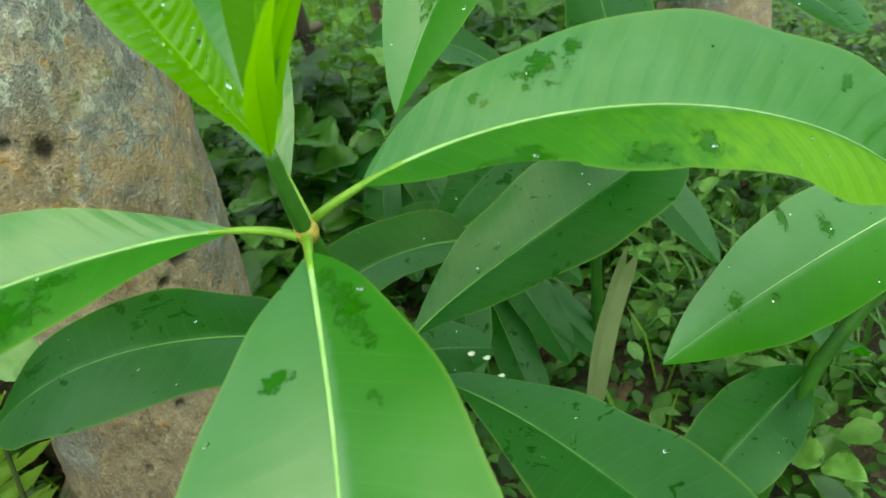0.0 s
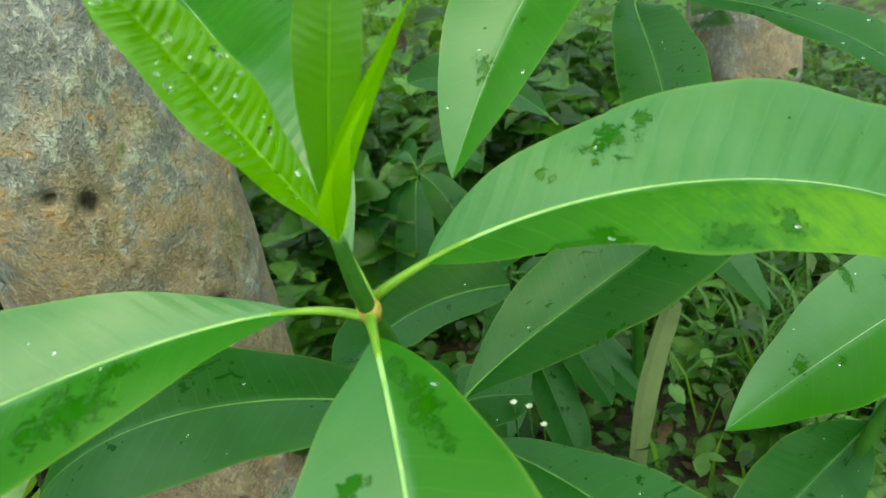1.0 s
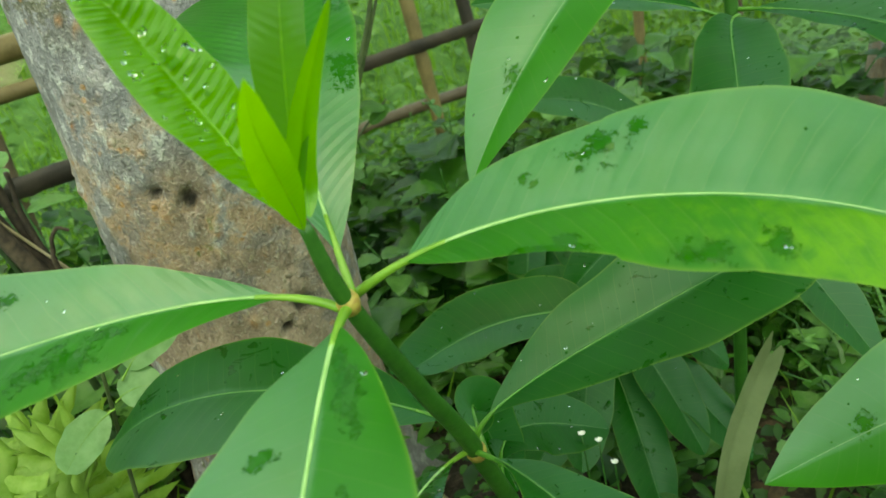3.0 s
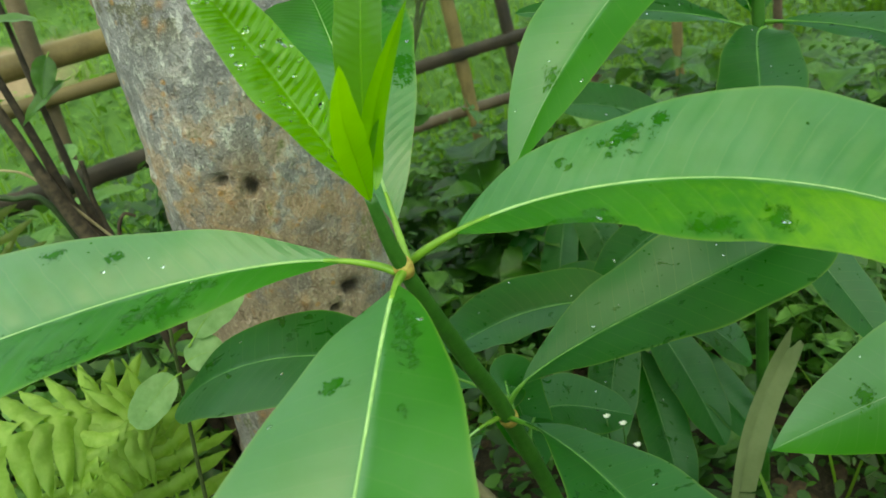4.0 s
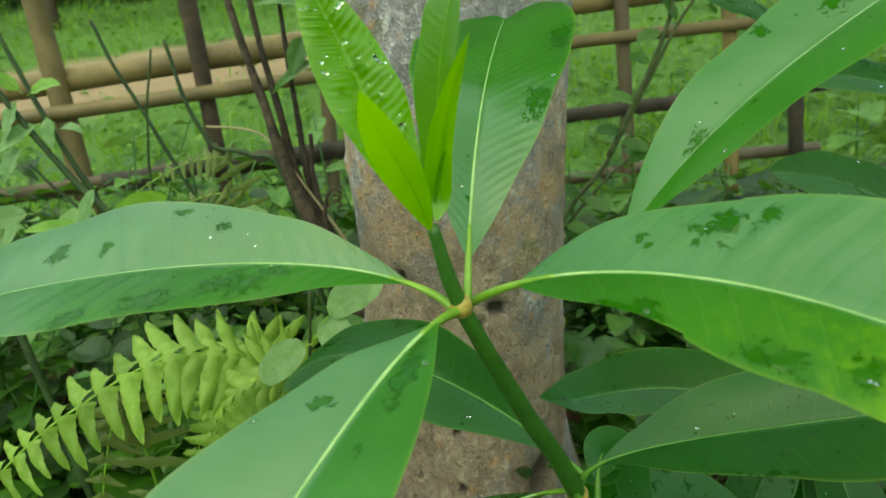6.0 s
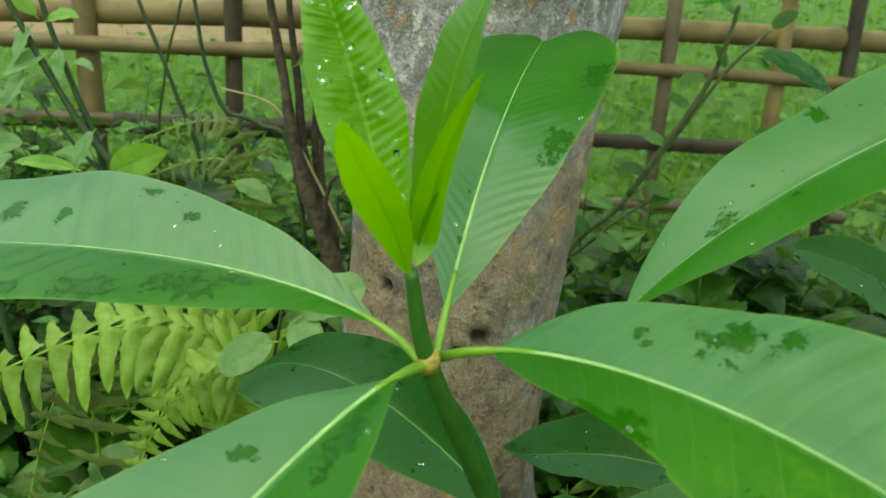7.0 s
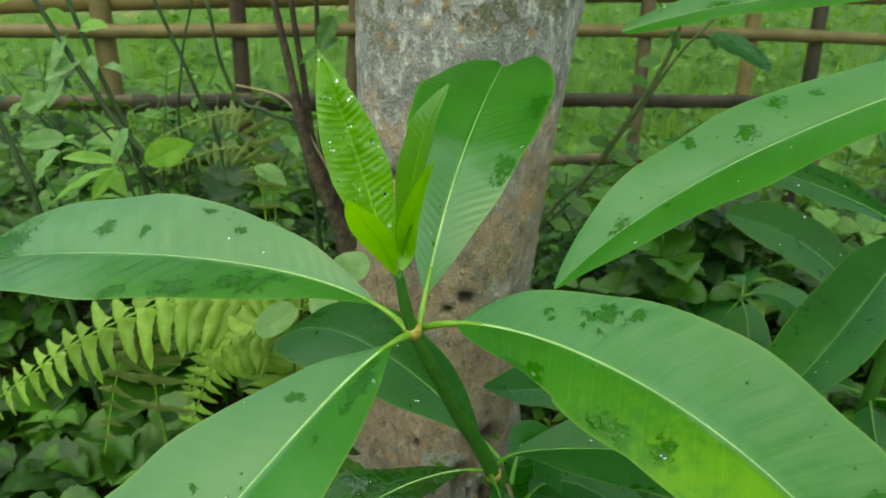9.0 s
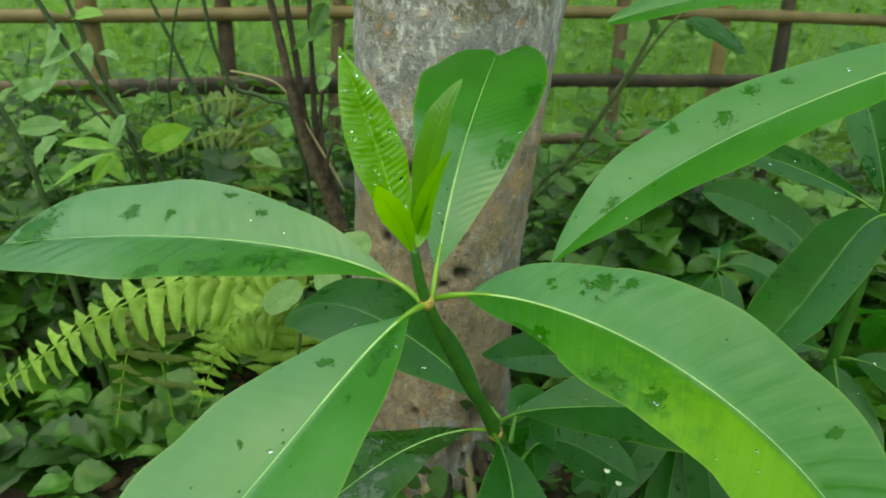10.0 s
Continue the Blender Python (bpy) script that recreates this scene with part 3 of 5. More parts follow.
# ---- the tree trunks ----
def trunk(at, radius, lean, seed, top=1.9, pits=22, label="", crown=(0.0, 0.0, 0.0), fine=(300, 200), hollows=()):
    rng = np.random.RandomState(seed)
    nz, na = fine
    zs = np.linspace(-0.04, 1, nz) ** 1.0 * top
    an = np.linspace(0, 2 * np.pi, na, endpoint=False)
    z, a = np.meshgrid(zs, an, indexing="ij")
    r = radius * (1 + 0.14 * (z - 0.3)) + 0.05 * np.exp(-np.maximum(z, 0) / 0.055) * (0.6 + 0.4 * np.cos(5 * a + 1.0))
    r += 0.006 * np.sin(2 * a + 6 * z + seed) + 0.004 * np.sin(3 * a - 9 * z)
    offs = rng.rand(3) * 50
    bumps = np.array([noise.fractal(Vector((math.cos(q) * 2.2 + offs[0], math.sin(q) * 2.2 + offs[1], h * 14 + offs[2])), 0.9, 2.1, 5) for h, q in zip(z.ravel(), a.ravel())]).reshape(z.shape)
    r += 0.0032 * bumps
    # Mask of the holes, for their rot and painted shade.
    rot_shade = np.zeros_like(r)
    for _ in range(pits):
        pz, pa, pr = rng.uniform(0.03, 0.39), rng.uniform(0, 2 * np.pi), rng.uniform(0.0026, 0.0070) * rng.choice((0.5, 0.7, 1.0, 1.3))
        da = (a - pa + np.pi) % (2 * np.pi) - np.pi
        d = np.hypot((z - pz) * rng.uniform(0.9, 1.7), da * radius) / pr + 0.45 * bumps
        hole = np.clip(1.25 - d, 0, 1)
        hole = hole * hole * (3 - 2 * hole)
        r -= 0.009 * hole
        rot_shade = np.maximum(rot_shade, np.clip(2.6 * hole - 0.8, 0, 1))
    crust = np.zeros_like(r)
    for _ in range(190):
        pz, pa, pr = 0.06 + 0.62 * rng.rand(), rng.uniform(0, 2 * np.pi), rng.uniform(0.002, 0.0055)
        da = (a - pa + np.pi) % (2 * np.pi) - np.pi
        d = np.hypot(z - pz, da * radius) / pr + 0.3 * bumps
        wart = np.clip(1.2 - d, 0, 1)
        wart = wart * wart * (3 - 2 * wart)
        r += 0.0022 * wart
        crust = np.maximum(crust, wart)
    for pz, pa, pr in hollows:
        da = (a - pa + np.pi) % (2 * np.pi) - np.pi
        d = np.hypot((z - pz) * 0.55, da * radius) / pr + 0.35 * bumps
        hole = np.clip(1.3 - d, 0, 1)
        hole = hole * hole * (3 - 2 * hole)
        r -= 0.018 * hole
        rot_shade = np.maximum(rot_shade, 0.85 * hole)
    v = np.stack([lean[0] * z + r * np.cos(a), lean[1] * z + r * np.sin(a), z], -1).reshape(-1, 3)
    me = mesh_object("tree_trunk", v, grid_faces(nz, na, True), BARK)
    at_rot_shade = me.attributes.new("rot_shade", "FLOAT", "POINT")
    at_rot_shade.data.foreach_set("value", rot_shade.ravel().astype(np.float32))
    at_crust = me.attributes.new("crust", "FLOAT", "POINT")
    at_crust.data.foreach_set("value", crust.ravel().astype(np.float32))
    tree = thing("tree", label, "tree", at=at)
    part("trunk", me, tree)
    # Unseen limbs and leaf masses overhead, added for dark reflections on the blades.
    limbs, centres = [], []
    for k in range(7):
        a = k * 2.4 + seed
        start = np.array([lean[0] * top, lean[1] * top, top * (0.90 + 0.012 * k)])
        reach = np.array([math.cos(a), math.sin(a), 0.0]) * rng.uniform(0.7, 1.3) + crown
        end = start + reach + (0, 0, rng.uniform(0.4, 0.9))
        line = smooth_line([start - (0, 0, 0.15), start + reach * 0.25 + (0, 0, 0.18), start + reach * 0.65 + (0, 0, 0.45), end], 24)
        rod("limb", line, np.linspace(radius * 0.45, 0.012, 24), BARK, tree, "", 10)
        centres += [line[q] for q in (11, 15, 19, 23)]
    verts, faces = [], []
    for c in centres:
        for _ in range(32):
            d = rng.normal(size=3) * (0.30, 0.30, 0.17)
            v, f = small_leaf(c + d, 0.07, 0.13, rng)
            n0 = len(verts)
            verts.extend(v)
            faces.extend([tuple(q + n0 for q in face) for face in f])
    part("crown", mesh_object("crown", verts, faces, WEED_C), tree, "dense dark green small leaves overhead, unseen, added for dark reflections")
    return tree


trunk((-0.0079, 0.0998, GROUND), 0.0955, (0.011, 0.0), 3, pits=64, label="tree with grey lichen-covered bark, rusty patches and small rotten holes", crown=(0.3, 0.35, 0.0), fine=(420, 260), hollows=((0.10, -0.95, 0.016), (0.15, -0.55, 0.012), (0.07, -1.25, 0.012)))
trunk((1.13, 0.23, GROUND), 0.10, (0.05, 0.0), 11, label="tree farther off with grey and orange lichen-spotted bark", fine=(140, 90), crown=(0.4, 0.7, 0.0))

# ---- the sapling in front ----
NODE, APEX, NODE2 = (-0.007, -0.251, 0.424), (-0.0155, -0.2575, 0.4595), (0.045, -0.208, 0.298)
sapling = thing("sapling", "wet green sapling with whorled glossy lance-shaped leaves and a yellow-green shoot", "sapling")
line = smooth_line([(0.105, -0.165, GROUND - 0.02), (0.088, -0.178, 0.16), NODE2, (0.018, -0.231, 0.362), NODE, APEX], 60)
rod("stem", line, np.interp(np.linspace(0, 1, 60), [0, 0.55, 0.86, 1], [0.0060, 0.0045, 0.0031, 0.0023]), STEM, sapling, "smooth dark green stem", 16)
for at, r in ((NODE, 0.0045), (NODE2, 0.0056)):
    rod("node_collar", [np.array(at) + d for d in ((0.0006, 0, -0.004), (0.0002, 0, -0.001), (0, 0, 0.001), (-0.0005, 0, 0.004))], [r * 0.8, r, r, r * 0.75], NODE_SCAR, sapling, "brownish leaf-scar ring", 14)
leaf(sapling, (-0.0099, -0.2504, 0.4227), (-0.0394, -0.2250, 0.4454), (-0.1647, -0.2040, 0.4414), (-0.2929, -0.1822, 0.4058),
         0.0472, 1.23, 0.37, (0.55, -0.34), (0.13, 0.26), 0.13, 1.02, (0.18, -0.29), (0.00, 0.00, 1.00), LEAF, rib=0.0015, bulge=0.00055, drops=5, nu=190, seed=2, label="broad wet leaf with pale midrib")
leaf(sapling, (-0.0045, -0.2429, 0.4209), (0.0513, -0.2876, 0.4703), (0.1578, -0.3641, 0.4536), (0.1900, -0.3970, 0.3793),
         0.0367, 0.68, 0.62, (-0.33, -0.42), (0.24, 0.20), 0.11, 0.87, (0.02, -0.16), (0.00, 0.00, 1.00), LEAF_BRIGHT, rib=0.0016, bulge=0.00075, under=0.3, drops=7, wave=0.0016, ragged=0.10, seed=3, label="long arched leaf with a wavy, damaged lower margin", nu=220)
leaf(sapling, (-0.0071, -0.2508, 0.4223), (-0.0373, -0.3055, 0.4374), (-0.0721, -0.3715, 0.3841), (-0.1321, -0.4072, 0.3362),
         0.0454, 1.01, 0.46, (-0.24, 0.46), (0.16, 0.10), 0.09, 1.08, (-0.04, 0.24), (0.00, 0.00, 1.00), LEAF_SMOOTH, rib=0.0017, bulge=0.00008, drops=4, seed=4, nu=130, label="broad leaf with a wet stain beside its midrib")
leaf(sapling, (-0.0044, -0.2509, 0.4252), (0.0024, -0.2007, 0.4921), (0.0167, -0.1238, 0.5142), (0.0335, -0.0340, 0.5323),
         0.0421, 0.93, 0.49, (-0.10, 0.44), (0.28, 0.27), 0.07, 1.06, (-0.38, -0.15), (0.00, -0.80, 0.60), LEAF_VEINED, rib=0.0014, bulge=0.00002, veins=34, slant=2.2, drops=4, nu=170, seed=5, cut=0.955, notch=0.010, label="upright leaf with a notched, blunt tip")
leaf(sapling, (-0.0166, -0.2608, 0.4597), (-0.0369, -0.2457, 0.5079), (-0.0409, -0.2480, 0.5224), (-0.0597, -0.2337, 0.5591),
         0.0161, 0.87, 1.02, (-0.44, 0.38), (0.35, 0.29), 0.01, 0.84, (-0.06, 0.17), (0.00, -0.96, 0.29), LEAF_YOUNG, rib=0.0009, bulge=0.0008, slant=1.3, nu=150, drops=48, drop_size=1.0, veins=29, seed=6, label="young yellow-green leaf with strong cross ridges", rib_material=YOUNG_RIB)
leaf(sapling, (-0.0160, -0.2557, 0.4601), (-0.0086, -0.2625, 0.5080), (-0.0098, -0.2763, 0.5323), (0.0041, -0.2660, 0.5537),
         0.0103, 0.82, 0.83, (0.66, 0.12), (0.18, 0.27), 0.03, 0.96, (0.02, 0.02), (0.00, -0.96, 0.29), LEAF_OLIVE, rib=0.0008, bulge=0.00012, drops=0, seed=7, label="young upright olive-green leaf", rib_material=YOUNG_RIB)
leaf(sapling, (-0.0161, -0.2593, 0.4581), (-0.0220, -0.2756, 0.4886), (-0.0285, -0.2892, 0.4955), (-0.0298, -0.3138, 0.5158),
         0.0074, 0.71, 0.80, (0.18, -0.43), (0.10, 0.12), -0.00, 0.89, (0.09, -0.15), (0.00, -0.96, 0.29), LEAF_BUD, rib=0.00035, bulge=0.0, drops=0, seed=8, wave=0.0004, label="small folded yellow-green leaf", rib_material=YOUNG_RIB, nu=40, nv=6)
leaf(sapling, (-0.0139, -0.2624, 0.4623), (-0.0078, -0.2500, 0.4717), (-0.0170, -0.2607, 0.4800), (0.0014, -0.2932, 0.5282),
         0.0059, 0.72, 0.76, (0.07, -0.10), (0.29, 0.30), 0.01, 0.78, (0.04, -0.02), (0.00, -0.96, 0.29), LEAF_BUD, rib=0.00035, bulge=0.0, drops=0, seed=9, wave=0.0004, label="small narrow yellow-green leaf", rib_material=YOUNG_RIB, nu=40, nv=6)
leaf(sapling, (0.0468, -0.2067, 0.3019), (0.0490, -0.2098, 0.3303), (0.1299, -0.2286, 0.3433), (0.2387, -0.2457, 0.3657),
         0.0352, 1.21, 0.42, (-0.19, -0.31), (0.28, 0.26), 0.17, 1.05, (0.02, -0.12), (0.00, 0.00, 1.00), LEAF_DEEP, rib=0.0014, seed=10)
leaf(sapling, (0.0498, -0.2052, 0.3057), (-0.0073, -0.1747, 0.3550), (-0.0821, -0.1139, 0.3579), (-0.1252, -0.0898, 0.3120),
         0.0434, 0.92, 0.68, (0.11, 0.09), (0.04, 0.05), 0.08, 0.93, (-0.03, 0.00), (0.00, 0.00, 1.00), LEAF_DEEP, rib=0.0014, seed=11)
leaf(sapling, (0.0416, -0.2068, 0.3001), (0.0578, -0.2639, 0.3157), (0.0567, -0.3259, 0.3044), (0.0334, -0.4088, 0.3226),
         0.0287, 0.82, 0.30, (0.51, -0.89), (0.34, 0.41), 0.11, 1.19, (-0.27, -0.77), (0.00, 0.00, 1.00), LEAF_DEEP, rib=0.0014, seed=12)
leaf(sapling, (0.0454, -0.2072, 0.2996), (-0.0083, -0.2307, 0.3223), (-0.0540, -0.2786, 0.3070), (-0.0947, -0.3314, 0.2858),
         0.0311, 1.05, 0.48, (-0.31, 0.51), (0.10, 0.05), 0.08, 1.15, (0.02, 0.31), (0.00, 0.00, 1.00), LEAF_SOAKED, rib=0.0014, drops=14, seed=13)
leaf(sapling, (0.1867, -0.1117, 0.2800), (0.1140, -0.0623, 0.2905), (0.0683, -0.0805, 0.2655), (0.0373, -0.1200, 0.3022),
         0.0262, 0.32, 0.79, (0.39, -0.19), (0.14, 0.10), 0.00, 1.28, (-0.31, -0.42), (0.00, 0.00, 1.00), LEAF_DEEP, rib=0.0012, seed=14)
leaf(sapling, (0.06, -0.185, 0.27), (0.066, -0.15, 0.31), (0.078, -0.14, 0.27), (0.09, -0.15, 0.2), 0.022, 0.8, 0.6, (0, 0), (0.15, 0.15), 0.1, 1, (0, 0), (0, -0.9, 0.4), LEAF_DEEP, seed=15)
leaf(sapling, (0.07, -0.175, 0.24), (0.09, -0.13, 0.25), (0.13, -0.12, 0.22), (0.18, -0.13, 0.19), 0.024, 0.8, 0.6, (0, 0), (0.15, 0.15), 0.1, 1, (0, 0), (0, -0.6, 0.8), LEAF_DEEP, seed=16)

# ---- the saplings beside it ----
P3 = (0.303, -0.1385, 0.4555)
side_sapling = thing("sapling", "slender green sapling with four dark glossy leaves at its top", "sapling")
rod("stem", smooth_line([(0.303, -0.137, GROUND - 0.02), (0.304, -0.137, 0.25), P3, (0.298, -0.145, 0.52), (0.297, -0.148, 0.56)], 40), np.linspace(0.0055, 0.003, 40), STEM, side_sapling, seg=12)
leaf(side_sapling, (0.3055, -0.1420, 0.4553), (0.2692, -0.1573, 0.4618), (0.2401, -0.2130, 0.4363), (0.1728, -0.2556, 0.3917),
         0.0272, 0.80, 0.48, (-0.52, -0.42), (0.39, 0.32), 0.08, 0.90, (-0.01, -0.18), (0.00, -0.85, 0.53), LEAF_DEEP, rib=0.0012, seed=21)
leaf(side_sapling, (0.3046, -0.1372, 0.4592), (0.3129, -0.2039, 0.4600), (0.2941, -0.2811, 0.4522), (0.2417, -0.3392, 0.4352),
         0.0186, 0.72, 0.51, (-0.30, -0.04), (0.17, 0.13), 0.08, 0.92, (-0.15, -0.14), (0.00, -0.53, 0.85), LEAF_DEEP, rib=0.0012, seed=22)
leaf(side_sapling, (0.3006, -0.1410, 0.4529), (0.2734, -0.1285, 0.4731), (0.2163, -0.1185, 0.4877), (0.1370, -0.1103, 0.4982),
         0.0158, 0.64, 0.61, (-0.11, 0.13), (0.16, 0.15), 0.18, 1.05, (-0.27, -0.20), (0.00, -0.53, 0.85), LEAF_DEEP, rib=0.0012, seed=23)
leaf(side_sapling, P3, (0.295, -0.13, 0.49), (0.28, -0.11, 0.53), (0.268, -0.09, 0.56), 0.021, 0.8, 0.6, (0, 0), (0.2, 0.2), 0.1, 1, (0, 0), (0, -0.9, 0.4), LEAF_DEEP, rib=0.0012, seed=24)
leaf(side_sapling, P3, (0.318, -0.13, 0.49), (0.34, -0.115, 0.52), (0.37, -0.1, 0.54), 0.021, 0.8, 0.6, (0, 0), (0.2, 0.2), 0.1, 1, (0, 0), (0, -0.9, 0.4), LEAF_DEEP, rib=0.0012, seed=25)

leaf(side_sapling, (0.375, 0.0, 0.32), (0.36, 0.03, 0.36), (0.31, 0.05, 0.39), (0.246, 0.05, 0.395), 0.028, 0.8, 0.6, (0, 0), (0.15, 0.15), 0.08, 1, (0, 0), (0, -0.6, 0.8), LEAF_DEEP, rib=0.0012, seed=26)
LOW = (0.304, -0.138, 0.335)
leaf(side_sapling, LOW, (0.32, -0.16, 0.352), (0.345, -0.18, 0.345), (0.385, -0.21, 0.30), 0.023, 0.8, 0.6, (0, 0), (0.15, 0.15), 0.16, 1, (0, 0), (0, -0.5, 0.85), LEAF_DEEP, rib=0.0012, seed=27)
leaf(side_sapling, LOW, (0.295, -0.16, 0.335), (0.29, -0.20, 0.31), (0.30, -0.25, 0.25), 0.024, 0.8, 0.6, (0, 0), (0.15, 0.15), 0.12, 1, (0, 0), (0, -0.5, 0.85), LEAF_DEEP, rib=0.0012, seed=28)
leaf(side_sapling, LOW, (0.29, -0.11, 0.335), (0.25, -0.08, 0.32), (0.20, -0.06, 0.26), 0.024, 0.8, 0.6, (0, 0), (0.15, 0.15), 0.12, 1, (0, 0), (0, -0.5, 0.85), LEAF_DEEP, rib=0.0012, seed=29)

near_sapling = thing("sapling", "green sapling with pale drooping leaves standing on the soil", "sapling")
rod("stem", smooth_line([(0.25, -0.30, GROUND - 0.02), (0.258, -0.325, 0.15), (0.266, -0.337, 0.226), (0.30, -0.365, 0.30), (0.325, -0.385, 0.345)], 40), np.linspace(0.006, 0.0035, 40), STEM, near_sapling, seg=12)
leaf(near_sapling, (0.3187, -0.3758, 0.3414), (0.2543, -0.3552, 0.3364), (0.1830, -0.3349, 0.3304), (0.1295, -0.3109, 0.3016),
         0.0355, 0.65, 0.91, (0.64, 0.09), (-0.10, -0.00), 0.07, 0.95, (-0.01, -0.06), (0.00, -0.32, 0.95), LEAF_PALE, bulge=0.00005, rib=0.001, seed=31)
leaf(near_sapling, (0.2658, -0.3362, 0.2274), (0.2665, -0.3203, 0.1910), (0.2326, -0.3034, 0.1576), (0.1750, -0.2913, 0.1203),
         0.0304, 0.77, 0.60, (0.12, 0.08), (0.24, 0.25), 0.08, 1.08, (-0.01, 0.02), (0.00, -0.32, 0.95), LEAF_DEEP, rib=0.0013, seed=32)
leaf(near_sapling, (0.266, -0.336, 0.227), (0.29, -0.33, 0.23), (0.33, -0.32, 0.21), (0.37, -0.32, 0.16), 0.024, 0.8, 0.6, (0, 0), (0.2, 0.2), 0.15, 1, (0, 0), (0, -0.3, 0.9), LEAF_DEEP, rib=0.0013, seed=33)

high_sapling = thing("sapling", "taller sapling with a large pale leaf hanging over", "sapling")
rod("stem", smooth_line([(0.56, -0.36, GROUND - 0.02), (0.54, -0.35, 0.3), (0.46, -0.30, 0.60), (0.44, -0.29, 0.66)], 40), np.linspace(0.006, 0.0035, 40), STEM, high_sapling, seg=12)
rod("branch", smooth_line([(0.46, -0.30, 0.60), (0.36, -0.25, 0.605), (0.267, -0.2214, 0.5819)], 16), np.linspace(0.003, 0.0018, 16), STEM, high_sapling)
leaf(high_sapling, (0.2670, -0.2214, 0.5819), (0.1748, -0.2005, 0.5344), (0.1026, -0.2155, 0.4932), (0.0659, -0.2169, 0.4370),
         0.0301, 0.58, 0.89, (-0.27, -0.09), (0.17, 0.13), 0.03, 1.20, (0.15, 0.12), (0.00, -0.51, 0.86), LEAF_PALE, bulge=0.00006, rib=0.0009, seed=41, label="large pale leaf hanging down with water on it")
leaf(high_sapling, (0.41, -0.12, 0.602), (0.32, -0.07, 0.606), (0.20, -0.05, 0.596), (0.110, -0.05, 0.557), 0.0175, 0.7, 0.5, (0, 0), (0.1, 0.1), 0.1, 1, (0, 0), (0, -0.45, 0.9), LEAF_PALE, rib=0.0013, seed=42)

low_sapling = thing("sapling", "low sapling with dark drooping lance-shaped leaves in the shade", "sapling")
rod("stem", smooth_line([(0.225, -0.03, GROUND - 0.02), (0.228, -0.04, 0.13), (0.235, -0.05, 0.20), (0.24, -0.055, 0.245)], 30), np.linspace(0.0048, 0.003, 30), STEM, low_sapling, seg=10)
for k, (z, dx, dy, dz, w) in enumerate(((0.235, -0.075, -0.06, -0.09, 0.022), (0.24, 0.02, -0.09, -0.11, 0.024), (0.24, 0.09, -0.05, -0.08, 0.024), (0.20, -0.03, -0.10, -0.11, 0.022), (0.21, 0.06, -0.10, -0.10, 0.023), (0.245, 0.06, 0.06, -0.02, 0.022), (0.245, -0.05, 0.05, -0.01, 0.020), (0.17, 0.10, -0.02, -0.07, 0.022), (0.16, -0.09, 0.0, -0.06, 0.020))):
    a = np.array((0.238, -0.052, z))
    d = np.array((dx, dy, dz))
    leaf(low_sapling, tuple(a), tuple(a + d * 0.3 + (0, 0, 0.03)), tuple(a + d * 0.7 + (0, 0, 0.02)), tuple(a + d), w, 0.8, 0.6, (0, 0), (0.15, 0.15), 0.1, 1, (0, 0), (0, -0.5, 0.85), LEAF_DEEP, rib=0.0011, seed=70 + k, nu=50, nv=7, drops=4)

copy_thing(low_sapling, Matrix.Translation((0.55, -0.17, 0.0)) @ Matrix.Rotation(1.9, 4, "Z") @ Matrix.Scale(1.0, 4))
copy_thing(low_sapling, Matrix.Translation((0.28, 0.43, 0.0)) @ Matrix.Rotation(-1.1, 4, "Z") @ Matrix.Scale(1.0, 4))

dry = thing("dry_leaf", "dull beige folded leaf hanging upright among the saplings", "leaf")
leaf(dry, (0.226, -0.185, 0.045), (0.222, -0.185, 0.13), (0.242, -0.183, 0.20), (0.300, -0.18, 0.247), 0.0125, 0.35, 0.3, (0, 0), (0.35, 0.35), 0.02, 1, (0, 0), (0, -0.8, 0.5), DRY_LEAF, rib=0.0006, seed=51, bulge=0.0, wave=0.0005, drops=0, cut=0.95, notch=0.014, name="blade", rib_material=DRY_LEAF)

# ---- the fence ----
fence = thing("bamboo_fence", "low weathered bamboo rail fence with split wooden posts", "fence")


def fence_y(x):
    return 0.785 + 0.208 * x


def bamboo(line_points, r, material, seed, label=""):
    rng = np.random.RandomState(seed)
    n = 160
    line = smooth_line(line_points, n)
    s = np.linspace(0, 1, n)
    radii = r * (1 + 0.04 * np.sin(5 * s + seed))
    for k in np.arange(rng.uniform(0.03, 0.08), 1, 0.095):
        radii = radii + 0.16 * r * np.exp(-(((s - k) / 0.004) ** 2))
    line[:, 2] += 0.004 * np.sin(6 * s + seed)
    return rod("rail", line, radii, material, fence, label, 14)


def rail_points(zs, dy, x0=-2.6, x1=2.6):
    return [(x, fence_y(x) + dy, float(np.interp(x, [-2.6, -0.7, 0.4, 2.6], zs))) for x in np.linspace(x0, x1, 7)]


def slat(zs, x0, x1, height, thick, material, seed, label=""):
    """A flat split length of bamboo, uneven along its edges."""
    rng = np.random.RandomState(seed)
    xs = np.linspace(x0, x1, 60)
    z = np.interp(xs, [x0, x1], zs)
    top, low = height * (0.5 + 0.12 * rng.rand(60)), -height * (0.5 + 0.12 * rng.rand(60))
    rows = []
    for lift, out in ((low, 0.6), (low * 0.9, 1.0), (0.3 * top, 1.3), (top * 0.9, 1.0), (top, 0.5), (top * 0.9, 0.0), (low * 0.9, 0.0)):
        rows.append(np.stack([xs, fence_y(xs) - 0.012 - out * thick, z + lift], -1))
    v = np.stack(rows, 1)
    return part("rail", mesh_object("rail", v.reshape(-1, 3), grid_faces(60, 7, True), material), fence, label)


